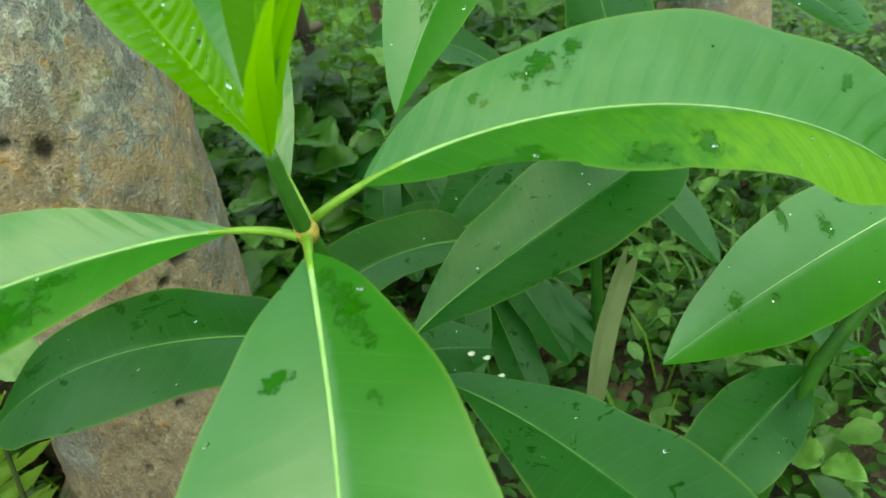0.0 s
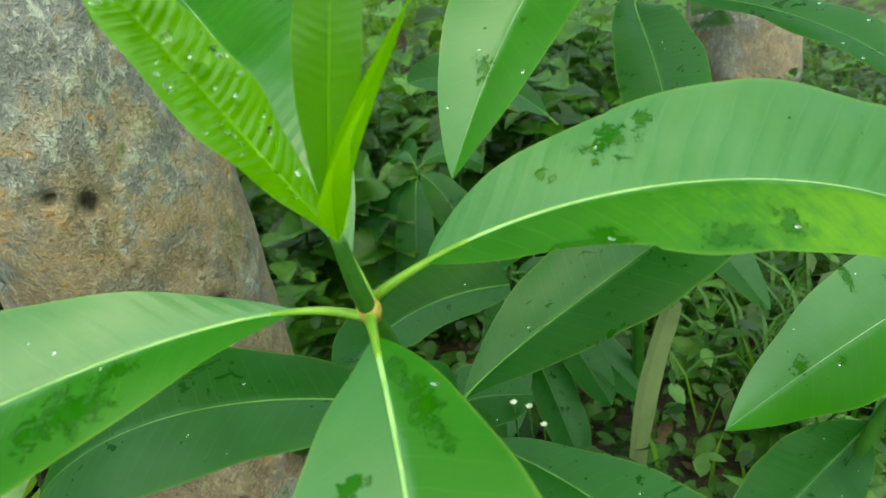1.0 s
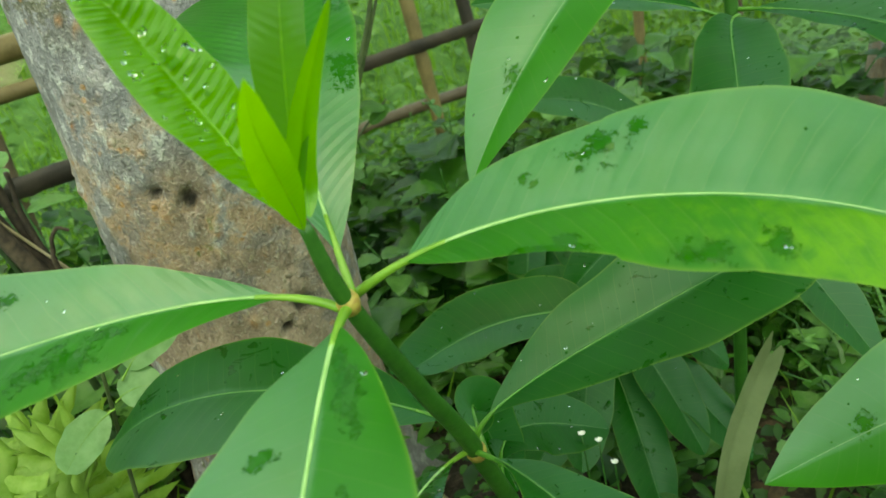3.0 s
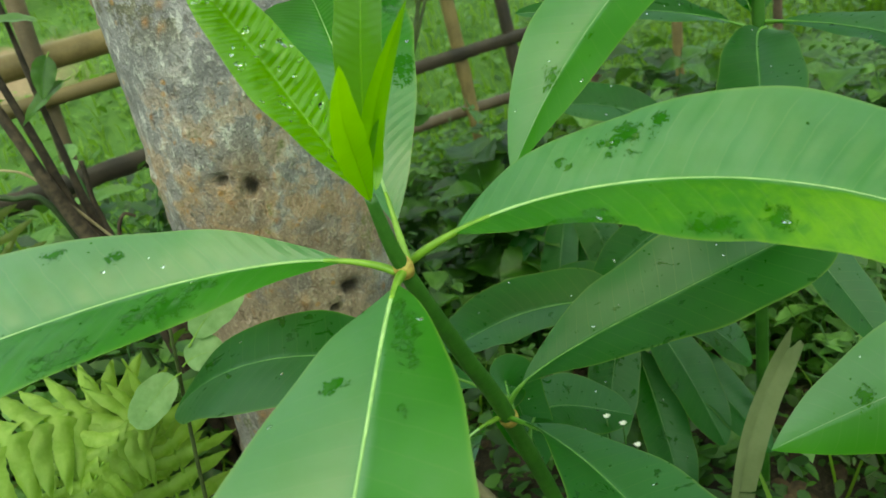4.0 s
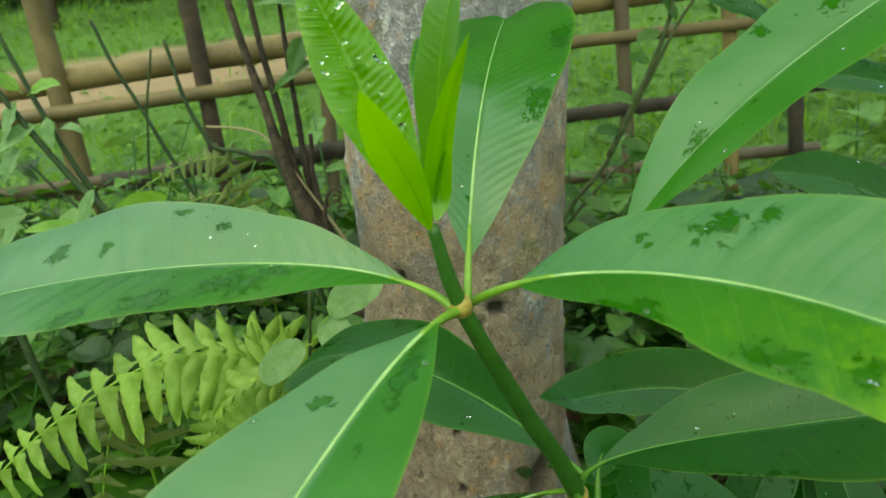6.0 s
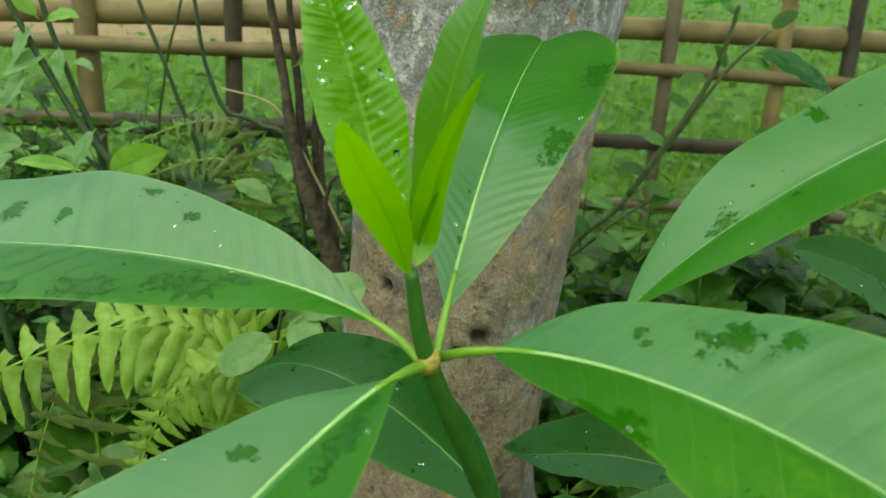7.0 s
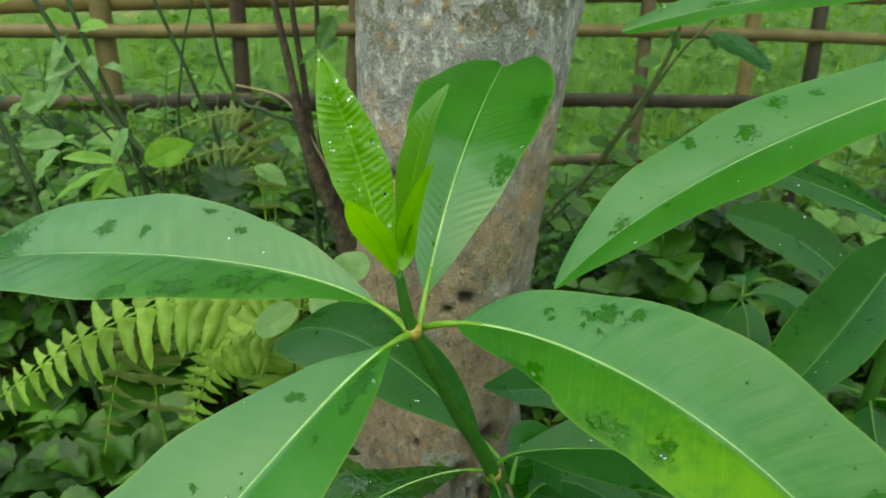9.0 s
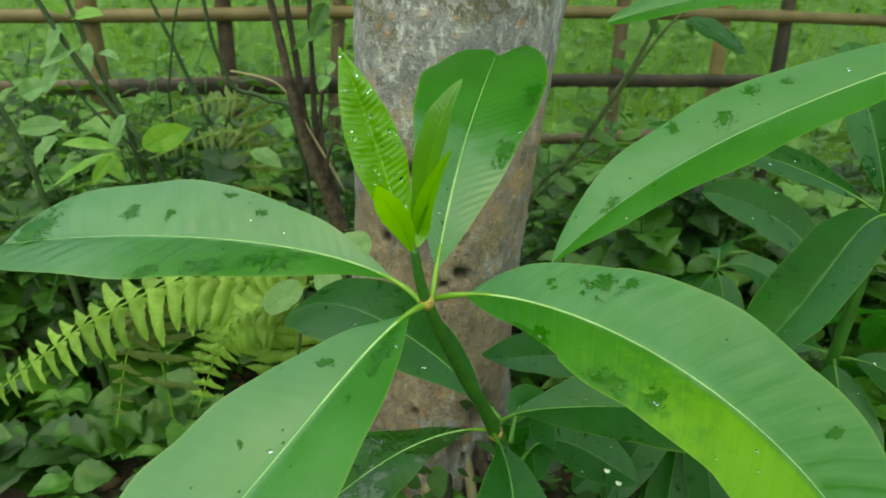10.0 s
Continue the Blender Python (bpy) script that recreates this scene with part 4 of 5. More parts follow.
bamboo([(x, fence_y(x) - 0.02, float(np.interp(x, [-2.6, -0.7, -0.27, 0.23, 0.7, 2.6], (0.36, 0.426, 0.449, 0.479, 0.483, 0.47)))) for x in np.linspace(-2.6, 2.6, 9)], 0.0118, BAMBOO, 1, "tan bamboo pole")
bamboo(rail_points((0.33, 0.476, 0.555, 0.60), 0.03), 0.021, BAMBOO, 2, "thick tan bamboo pole")
slat((0.25, 0.318), -1.9, -0.40, 0.024, 0.006, BAMBOO_WET, 3, "split brown bamboo slat with a pale upper edge")
slat((0.305, 0.335), -0.60, 0.10, 0.030, 0.007, BAMBOO_DARK, 4, "wet blackish bamboo slat")
slat((0.336, 0.352), 0.08, 0.80, 0.024, 0.006, BAMBOO_DARK, 6, "wet blackish bamboo slat")
bamboo(rail_points((0.18, 0.19, 0.215, 0.22), 0.02, 0.0, 0.75), 0.012, BAMBOO_WET, 4, "tan bamboo pole")
slat((0.08, 0.10), 0.0, 0.9, 0.024, 0.006, BAMBOO_DARK, 5, "wet blackish bamboo slat")
for k, (x, r, tilt, mat) in enumerate(((-2.2, 0.014, 0.02, POST_WOOD), (-1.75, 0.016, 0.0, BAMBOO), (-1.3, 0.014, -0.03, POST_WOOD), (-0.95, 0.016, 0.02, BAMBOO), (-0.645, 0.018, -0.03, BAMBOO), (-0.422, 0.015, -0.02, POST_WOOD), (-0.226, 0.013, 0.05, BAMBOO_WET),
                                      (0.08, 0.013, 0.0, POST_WOOD), (0.322, 0.013, -0.06, BAMBOO_WET), (0.537, 0.014, -0.07, BAMBOO), (0.676, 0.014, -0.09, BAMBOO_DARK), (0.93, 0.013, 0.0, POST_WOOD), (1.25, 0.014, 0.03, BAMBOO), (1.7, 0.014, -0.02, POST_WOOD))):
    n = 30
    rod("post", [(x - tilt * 0.4 + tilt * q, fence_y(x) + 0.006 + 0.002 * math.sin(7 * q + k), GROUND - 0.05 + q) for q in np.linspace(0, 0.70, n)], r * (1 + 0.05 * np.sin(np.linspace(0, 9, n) + k) + 0.14 * np.exp(-((np.linspace(0, 0.7, n) % 0.21 - 0.1) / 0.012) ** 2)), mat, fence, "", 12)
far_fence = thing("far_fence", "second bamboo fence with dark leaves added behind, up the bank", "fence")
for z, r in ((0.93, 0.022), (0.79, 0.018)):
    rod("rail", smooth_line([(-4.2, 2.75, z - 0.04), (-2.5, 2.95, z), (-0.9, 3.15, z + 0.03), (0.0, 3.3, z + 0.03)], 40), r, BAMBOO_WET, far_fence, "", 10)
for x in (-3.9, -3.2, -2.5, -1.9, -1.3, -0.7, -0.1):
    y = 3.3 + 0.13 * x
    rod("post", [(x, y, float(ground_height(x, y)) - 0.1), (x, y, 1.0)], 0.022, POST_WOOD, far_fence, "", 9)

# ---- sticks and shrub stems ----
def shrub(label, stems, material, category="shrub"):
    ob = thing("bare_shrub", label, category)
    for pts, r0, r1 in stems:
        n = 36
        line = smooth_line(pts, n) + 0.0004 * np.sin(np.linspace(0, 22, n))[:, None] * np.array([1, 0.5, 0])
        rod("stem", line, 0.72 * (r1 + (r0 - r1) * np.linspace(1, 0, n) ** 1.7) * (1 + 0.1 * np.sin(np.linspace(0, 40, n)) + 0.18 * np.exp(-((np.linspace(0, 6, n) % 1.0 - 0.5) / 0.10) ** 2)), material, ob, "", 9)
    return ob


shrub("cluster of brown leafless shrub stems with peeling bark beside the trunk", [
    ([(-0.095, 0.23, GROUND), (-0.118, 0.225, 0.20), (-0.142, 0.225, 0.275), (-0.172, 0.225, 0.345), (-0.19, 0.225, 0.412), (-0.198, 0.225, 0.451), (-0.213, 0.225, 0.525), (-0.226, 0.225, 0.60), (-0.236, 0.225, 0.66)], 0.019, 0.004),
    ([(-0.10, 0.24, GROUND), (-0.145, 0.235, 0.29), (-0.176, 0.235, 0.37), (-0.186, 0.235, 0.44), (-0.198, 0.235, 0.53), (-0.21, 0.235, 0.66)], 0.014, 0.0035),
    ([(-0.115, 0.245, GROUND), (-0.148, 0.245, 0.28), (-0.168, 0.245, 0.38), (-0.172, 0.245, 0.47), (-0.176, 0.245, 0.62)], 0.012, 0.003),
    ([(-0.12, 0.235, GROUND), (-0.15, 0.235, 0.30), (-0.16, 0.235, 0.37), (-0.158, 0.235, 0.425)], 0.010, 0.003),
    ([(-0.15, 0.22, 0.32), (-0.148, 0.215, 0.35), (-0.138, 0.21, 0.37), (-0.128, 0.21, 0.365)], 0.004, 0.002)], TWIG_BROWN)
sticks = shrub("dark green shrub branches with a few pale leaves", [
    ([(-0.30, 0.24, GROUND), (-0.366, 0.24, 0.301), (-0.423, 0.24, 0.391), (-0.479, 0.24, 0.489), (-0.50, 0.24, 0.53), (-0.54, 0.24, 0.60)], 0.0072, 0.0035),
    ([(-0.36, 0.25, GROUND), (-0.40, 0.25, 0.33), (-0.425, 0.25, 0.409), (-0.454, 0.25, 0.493), (-0.47, 0.25, 0.55), (-0.48, 0.25, 0.60)], 0.006, 0.003),
    ([(-0.40, 0.1, GROUND), (-0.436, 0.1, 0.311), (-0.449, 0.1, 0.374), (-0.464, 0.1, 0.42), (-0.49, 0.1, 0.50)], 0.006, 0.003),
    ([(-0.30, 0.4, GROUND), (-0.35, 0.4, 0.30), (-0.385, 0.4, 0.40), (-0.426, 0.4, 0.50), (-0.445, 0.4, 0.56)], 0.005, 0.003),
    ([(-0.40, 0.42, GROUND), (-0.42, 0.42, 0.30), (-0.41, 0.42, 0.42), (-0.385, 0.42, 0.52)], 0.0035, 0.002),
    ([(-0.37, 0.24, 0.31), (-0.42, 0.235, 0.36), (-0.462, 0.23, 0.415)], 0.0035, 0.0018),
    ([(-0.33, 0.19, GROUND), (-0.36, 0.185, 0.25), (-0.385, 0.18, 0.350)], 0.004, 0.002)], TWIG_DARK)
for k, (y, x, z, x2, z2, w, mat) in enumerate((
        (0.24, -0.455, 0.487, -0.478, 0.507, 0.009, LIME_LEAF), (0.24, -0.450, 0.485, -0.407, 0.494, 0.010, LIME_LEAF), (0.24, -0.462, 0.482, -0.480, 0.440, 0.011, PALE_LEAF), (0.24, -0.445, 0.455, -0.492, 0.428, 0.011, PALE_LEAF),
        (0.24, -0.470, 0.434, -0.494, 0.396, 0.013, PALE_LEAF), (0.24, -0.425, 0.448, -0.396, 0.443, 0.008, PALE_LEAF), (0.24, -0.436, 0.462, -0.432, 0.428, 0.010, PALE_LEAF), (0.18, -0.385, 0.352, -0.448, 0.356, 0.008, LIME_LEAF),
        (0.175, -0.388, 0.350, -0.466, 0.303, 0.010, LIME_LEAF), (0.17, -0.386, 0.349, -0.414, 0.312, 0.009, LIME_LEAF), (0.2, -0.508, 0.398, -0.462, 0.417, 0.015, PALE_LEAF), (0.2, -0.508, 0.309, -0.462, 0.356, 0.020, PALE_LEAF),
        (0.2, -0.374, 0.343, -0.302, 0.380, 0.019, LIME_LEAF), (0.2, -0.242, 0.354, -0.198, 0.338, 0.014, PALE_LEAF), (0.2, -0.379, 0.392, -0.402, 0.343, 0.012, PALE_LEAF), (0.24, -0.50, 0.53, -0.53, 0.512, 0.009, LIME_LEAF),
        (0.24, -0.142, 0.550, -0.196, 0.556, 0.011, PALE_LEAF), (0.24, -0.15, 0.525, -0.168, 0.486, 0.012, WEED_A), (0.24, -0.14, 0.50, -0.192, 0.468, 0.010, WEED_A), (0.23, -0.47, 0.36, -0.53, 0.35, 0.014, PALE_LEAF), (0.22, -0.43, 0.33, -0.40, 0.30, 0.012, LIME_LEAF))):
    a, b = np.array((x, y, z)), np.array((x2, y - 0.01, z2))
    leaf(sticks, tuple(a), tuple(a + (b - a) * 0.3 + (0, 0, 0.006)), tuple(a + (b - a) * 0.7 + (0, 0, 0.006)), tuple(b), 0.88 * w, 0.7, 0.95, (0.5 * math.sin(3 * k), 0.3 * math.cos(5 * k)), (0.25, 0.15), 0.12, 1, (0, 0), (0.15, -0.75, 0.65), mat, rib=0.0006, seed=640 + k, nu=24, nv=4, bulge=0.0, drops=0, wave=0.0015, rib_material=STEM)
shrub("thin dark arching branch", [
    ([(-0.15, 0.24, GROUND), (-0.19, 0.25, 0.36), (-0.231, 0.25, 0.405), (-0.265, 0.25, 0.415), (-0.281, 0.25, 0.441), (-0.292, 0.25, 0.48), (-0.30, 0.25, 0.53)], 0.005, 0.0028)], TWIG_DARK)
shrub("pale dry crooked twig", [([(-0.13, 0.23, 0.30), (-0.192, 0.23, 0.408), (-0.218, 0.23, 0.433), (-0.265, 0.23, 0.441)], 0.0022, 0.0015)], TWIG_PALE, "twig")
right_twig = shrub("thin green-brown twigs with a few leaves near the fence", [
    ([(0.03, 0.25, GROUND), (0.10, 0.25, 0.285), (0.155, 0.25, 0.365), (0.195, 0.25, 0.44), (0.232, 0.25, 0.51), (0.262, 0.25, 0.55)], 0.005, 0.0022),
    ([(0.16, 0.25, 0.375), (0.205, 0.248, 0.47), (0.222, 0.247, 0.52), (0.228, 0.247, 0.57)], 0.0045, 0.003),
    ([(0.10, 0.25, 0.285), (0.16, 0.255, 0.35), (0.215, 0.26, 0.39)], 0.003, 0.0015)], TWIG_OLIVE)
for k, (x, z, dx, dz) in enumerate(((0.232, 0.51, -0.02, 0.02), (0.19, 0.43, -0.03, 0.01), (0.17, 0.39, 0.03, -0.01), (0.205, 0.385, 0.025, 0.012), (0.13, 0.33, -0.025, 0.015), (0.13, 0.33, 0.03, -0.015), (0.262, 0.55, 0.02, 0.018), (0.15, 0.36, -0.03, 0.008), (0.205, 0.47, -0.026, 0.008), (0.215, 0.50, -0.028, -0.006), (0.10, 0.285, -0.03, 0.01), (0.11, 0.30, 0.028, -0.008), (0.18, 0.365, 0.026, 0.016), (0.228, 0.56, -0.022, 0.012), (0.175, 0.40, -0.03, 0.004), (0.24, 0.52, 0.028, -0.004))):
    leaf(right_twig, (x, 0.25, z), (x + dx * 0.3, 0.248, z + dz * 0.3 + 0.003), (x + dx * 0.7, 0.245, z + dz * 0.7 + 0.003), (x + dx, 0.242, z + dz), 0.008, 0.6, 0.6, (0, 0), (0.1, 0.1), 0.1, 1, (0, 0), (0, -0.7, 0.7), WEED_B if k % 2 else WEED_A, rib=0.0005, seed=620 + k, nu=16, nv=3, bulge=0.0, drops=0, rib_material=STEM)
leaf(right_twig, (0.255, 0.25, 0.53), (0.27, 0.245, 0.528), (0.30, 0.24, 0.52), (0.332, 0.24, 0.498), 0.016, 0.8, 0.7, (0, 0), (0.1, 0.1), 0.05, 1, (0, 0), (0, -0.6, 0.8), LEAF_DEEP, rib=0.0007, seed=61, nu=30, nv=5)


# ---- fern ----
def pinna_mesh(name, length, width, material, seed):
    rng = np.random.RandomState(seed)
    nu, vs = 19, np.linspace(-1, 1, 7)
    u = np.linspace(0, 1, nu)
    w = width * (1.0 - 0.25 * u) * (1 - u**3.6) ** 0.75 * (1 + 0.06 * np.sin(34 * u + seed)) + 0.45 * width * np.exp(-((u / 0.12) ** 2))
    sweep = 0.16 * length * u**2
    v = np.stack([np.stack([u * length, w * q + sweep, 0.42 * w * (1 - q * q) - 0.20 * length * u**2 + 0.02 * length * np.sin(11 * u + 2 * q + seed)], -1) for q in vs], 1)
    return mesh_object(name, v.reshape(-1, 3), grid_faces(nu, 7), material)


def fern(label, fronds, material, pinnae=22):
    ob = thing("fern", label, "fern")
    for k, (pts, size, twist) in enumerate(fronds):
        line = smooth_line(pts, 80)
        frond = rod("frond", line, np.linspace(0.0016, 0.0006, 80), PETIOLE, ob, "", 7)
        kinds = [pinna_mesh("pinna", size, size * 0.145, material, 5 + q) for q in range(3)]
        tan = np.gradient(line, axis=0)
        rng = np.random.RandomState(31 + k)
        for i in range(pinnae):
            s = 0.16 + 0.84 * i / pinnae
            j = int(s * 79)
            t = Vector(tan[j]).normalized()
            up = Vector(twist).normalized()
            side = up.cross(t).normalized()
            up = t.cross(side)
            scale = 1.05 if s < 0.5 else 1.05 - 0.80 * (s - 0.5) / 0.5
            for sign in (1, -1):
                out = (side * sign * 0.85 + t * rng.uniform(0.30, 0.48) - up * rng.uniform(-0.05, 0.15) - Vector((0, 0, rng.uniform(0.10, 0.38)))).normalized()
                across = up.cross(out).normalized()
                lift = out.cross(across)
                m = Matrix((out, across, lift)).transposed().to_4x4()
                m.translation = Vector(line[j])
                p = new("pinna", kinds[rng.randint(3)])
                p.parent = frond
                long = scale * rng.uniform(0.88, 1.12)
                p.matrix_basis = m @ Matrix.Diagonal((long, sign * min(1.15, max(0.55, scale * 1.15)), long, 1.0))
    return ob


fern("bright yellow-green fern with arching fronds beside the trunk", [
    ([(-0.16, 0.06, GROUND), (-0.17, 0.02, 0.24), (-0.224, -0.02, 0.30), (-0.307, -0.05, 0.272), (-0.368, -0.07, 0.228), (-0.43, -0.08, 0.175)], 0.046, (0.1, -0.62, 0.8)),
    ([(-0.16, 0.06, GROUND), (-0.17, 0.05, 0.2), (-0.19, 0.04, 0.27), (-0.228, 0.02, 0.235), (-0.25, 0.0, 0.17)], 0.046, (0, -0.65, 0.78)),
    ([(-0.155, 0.05, GROUND), (-0.15, 0.02, 0.22), (-0.16, -0.01, 0.27), (-0.20, -0.04, 0.25), (-0.225, -0.06, 0.18)], 0.044, (0.2, -0.8, 0.6))], FERN)
fern("faded olive fern hanging low", [
    ([(-0.29, 0.03, GROUND), (-0.29, 0.01, 0.2), (-0.295, 0.0, 0.25), (-0.31, -0.02, 0.2), (-0.32, -0.04, 0.13)], 0.034, (0, -0.8, 0.5)),
    ([(-0.23, 0.27, GROUND), (-0.235, 0.26, 0.30), (-0.25, 0.245, 0.395), (-0.28, 0.24, 0.405), (-0.318, 0.235, 0.394), (-0.368, 0.23, 0.368)], 0.024, (0, -0.75, 0.7)),
    ([(-0.235, 0.25, GROUND), (-0.24, 0.24, 0.28), (-0.252, 0.225, 0.362), (-0.287, 0.22, 0.366), (-0.329, 0.215, 0.348), (-0.366, 0.21, 0.332)], 0.022, (0, -0.75, 0.7))], FERN_DULL, 15)


# ---- weeds ----
def weed_leaf_mesh(name, length, width, material, seed, teeth=0.0):
    rng = np.random.RandomState(seed)
    nu, vs = 17, np.linspace(-1, 1, 7)
    u = np.linspace(0, 1, nu)
    w = width * np.sin(np.pi * u**0.75) ** 0.75 * (1 + teeth * np.sin(40 * u))
    c = rng.uniform(0.1, 0.35)
    v = np.stack([np.stack([u * length, w * q, 0.34 * w * abs(q) ** 0.8 - c * length * u**2 + 0.07 * width * np.sin(8 * u + 3 * q) + 0.035 * width * np.sin(34 * u - 4 * abs(q)) * abs(q)], -1) for q in vs], 1)
    return mesh_object(name, v.reshape(-1, 3), grid_faces(nu, 7), material)


WEED_LEAVES = {}
for mname, mat in (("a", WEED_A), ("b", WEED_B), ("c", WEED_C)):
    for shape, (ln, wd) in {"round": (0.034, 0.015), "lance": (0.045, 0.010), "small": (0.020, 0.007), "broad": (0.052, 0.023)}.items():
        WEED_LEAVES[mname, shape] = [weed_leaf_mesh("leaf", ln, wd, mat, 70 + q, 0.06) for q in range(3)]


def weed(at, height, colour, shape, label, seed, scale=1.0, pairs=5):
    rng = np.random.RandomState(seed)
    ob = thing("weed", label, "weed", at=at)
    bend = rng.uniform(-0.35, 0.35, 2) * height
    line = smooth_line([(0, 0, -0.02), (bend[0] * 0.3, bend[1] * 0.3, height * 0.5), (bend[0], bend[1], height)], 16)
    rod("stem", line, np.linspace(0.0022, 0.001, 16), STEM, ob, "", 6)
    for i in range(pairs):
        s = 0.25 + 0.75 * (i + 0.5) / pairs
        p = line[int(s * 15)]
        turn = i * 1.57 + rng.uniform(-0.4, 0.4)
        for k in range(2):
            l = new("leaf", WEED_LEAVES[colour, shape][rng.randint(3)])
            l.parent = ob
            l.matrix_basis = Matrix.LocRotScale(Vector(p), Euler((rng.uniform(-0.4, 0.4), rng.uniform(-0.5, 0.25), turn + k * math.pi)), Vector([scale * rng.uniform(0.75, 1.2)] * 3))
    return ob


def clear(x, y):
    return np.hypot(x + 0.008, y - 0.1) > 0.15 and y > -0.16 + 0.3 * max(0, x)


KINDS = (("a", "round", "mid-green weed with rounded leaves"), ("b", "lance", "pale green weed with narrow leaves"), ("a", "broad", "green weed with broad oval leaves"), ("c", "broad", "dark green weed with broad leaves"),
         ("b", "round", "pale green weed with rounded leaves"), ("a", "lance", "green weed with pointed leaves"), ("c", "round", "dark green weed with rounded leaves"), ("b", "small", "pale weed with tiny leaves"))
count = 0
while count < 240:
    x, y = RNG.uniform(-1.1, 1.3), RNG.uniform(-0.15, 0.76)
    if not clear(x, y) or (x > -0.05 and y < 0.12 and x < 0.45) or (-0.65 < x < -0.1 and y < 0.12 and RNG.rand() < 0.7):
        continue
    colour, shape, label = KINDS[RNG.randint(len(KINDS))]
    h = RNG.uniform(0.07, 0.20 if y < 0.3 else 0.30) * (1.0 if x < 0 else 0.8)
    if x < -0.15 and y > 0.2 and count % 3 == 0:
        h = RNG.uniform(0.28, 0.40)
    weed((x, y, float(ground_height(x, y))), h, colour, shape, label, 400 + count, RNG.uniform(0.8, 1.35), RNG.randint(4, 8))
    count += 1
for k, (x, y, h, colour, scale) in enumerate(((-0.43, 0.05, 0.06, "b", 1.3), (-0.40, 0.0, 0.05, "a", 1.2), (-0.33, 0.02, 0.07, "a", 1.0), (-0.29, -0.03, 0.05, "b", 0.9), (-0.47, -0.04, 0.06, "a", 1.2), (-0.25, 0.05, 0.06, "a", 1.0), (-0.36, -0.08, 0.05, "a", 1.0))):
    weed((x, y, GROUND), h, colour, "round", "low weed with rounded soft leaves", 900 + k, scale, 3)


for k, (x, y, h, colour, scale) in enumerate(((-0.415, 0.05, 0.05, "a", 1.55), (-0.45, -0.02, 0.06, "c", 1.6), (-0.335, 0.02, 0.05, "a", 1.4), (-0.47, 0.16, 0.07, "c", 1.5), (-0.51, 0.09, 0.06, "a", 1.5), (-0.28, 0.02, 0.08, "b", 1.1), (-0.37, 0.12, 0.10, "a", 1.3), (-0.56, 0.0, 0.06, "a", 1.5))):
    weed((x, y, float(ground_height(x, y))), h, colour, "broad", "low weed with broad round soft leaves", 930 + k, scale, 3)
for k in range(58):
    x, y = RNG.uniform(0.17, 1.0), RNG.uniform(0.20, 0.70)
    colour, shape, label = KINDS[RNG.randint(len(KINDS))]
    weed((x, y, float(ground_height(x, y))), RNG.uniform(0.16, 0.24 + 0.12 * y), colour, "broad" if k % 3 == 0 else shape, "leafy green weed growing thickly below the fence" if k % 3 == 0 else label, 1000 + k, RNG.uniform(0.9, 1.4), RNG.randint(5, 9))
for k in range(16):
    x, y = RNG.uniform(-0.75, -0.2), RNG.uniform(0.14, 0.5)
    weed((x, y, float(ground_height(x, y))), RNG.uniform(0.16, 0.29), "ba"[k % 2], ("broad", "lance", "round")[k % 3], "fresh green leafy weed among the twigs", 1200 + k, RNG.uniform(1.0, 1.5), RNG.randint(4, 7))
for k in range(46):
    x = RNG.uniform(0.24, 0.85)
    y = RNG.uniform(-0.42 + 0.1 * x, 0.12)
    colour, shape, label = KINDS[(0, 1, 5, 7, 4, 5)[RNG.randint(6)]]
    weed((x, y, float(ground_height(x, y))), RNG.uniform(0.04, 0.12), colour, shape, label, 1100 + k, RNG.uniform(0.6, 1.0), RNG.randint(4, 7))


# ---- things at the foot of the trunk ----
seedling = thing("seedling", "thin seedling with a few round pale green leaves beside the trunk", "seedling")
rod("stem", smooth_line([(-0.15, -0.03, GROUND - 0.02), (-0.135, -0.04, 0.2), (-0.118, -0.05, 0.327), (-0.1140, -0.05, 0.3570)], 24), np.linspace(0.0018, 0.0009, 24), TWIG_OLIVE, seedling, "thin brownish stem", 6)
for k, (a, b, w) in enumerate((((-0.108, -0.05, 0.332), (-0.063, -0.04, 0.36), 0.0145), ((-0.116, -0.05, 0.32), (-0.089, -0.06, 0.324), 0.0125), ((-0.118, -0.05, 0.316), (-0.155, -0.06, 0.293), 0.0130), ((-0.1280, -0.05, 0.3570), (-0.1480, -0.05, 0.3890), 0.0100))):
    a, b = np.array(a), np.array(b)
    leaf(seedling, tuple(a), tuple(a + (b - a) * 0.3 + (0, 0, 0.006)), tuple(a + (b - a) * 0.7 + (0, 0, 0.006)), tuple(b), w, 0.5, 0.45, (0, 0), (0.1, 0.1), 0.12, 1, (0, 0), (0, -0.7, 0.7), PALE_LEAF, rib=0.0006, seed=300 + k, nu=22, nv=4, bulge=0.0, drops=1, rib_material=PETIOLE)
roots = thing("surface_roots", "pale brown roots and dead stalks at the foot of the trunk", "roots")
for k, x in enumerate((-0.03, 0.0, 0.02, 0.045, 0.065, 0.09)):
    rod("root", smooth_line([(x * 0.8, 0.02, GROUND + 0.05), (x, -0.005 - 0.01 * (k % 3), GROUND + 0.03), (x * 1.25, -0.05 - 0.015 * (k % 2), GROUND + 0.004), (x * 1.5, -0.09, GROUND - 0.01)], 20), np.linspace(0.008, 0.003, 20), TWIG_PALE if k % 2 else TWIG_BROWN, roots, "", 8)


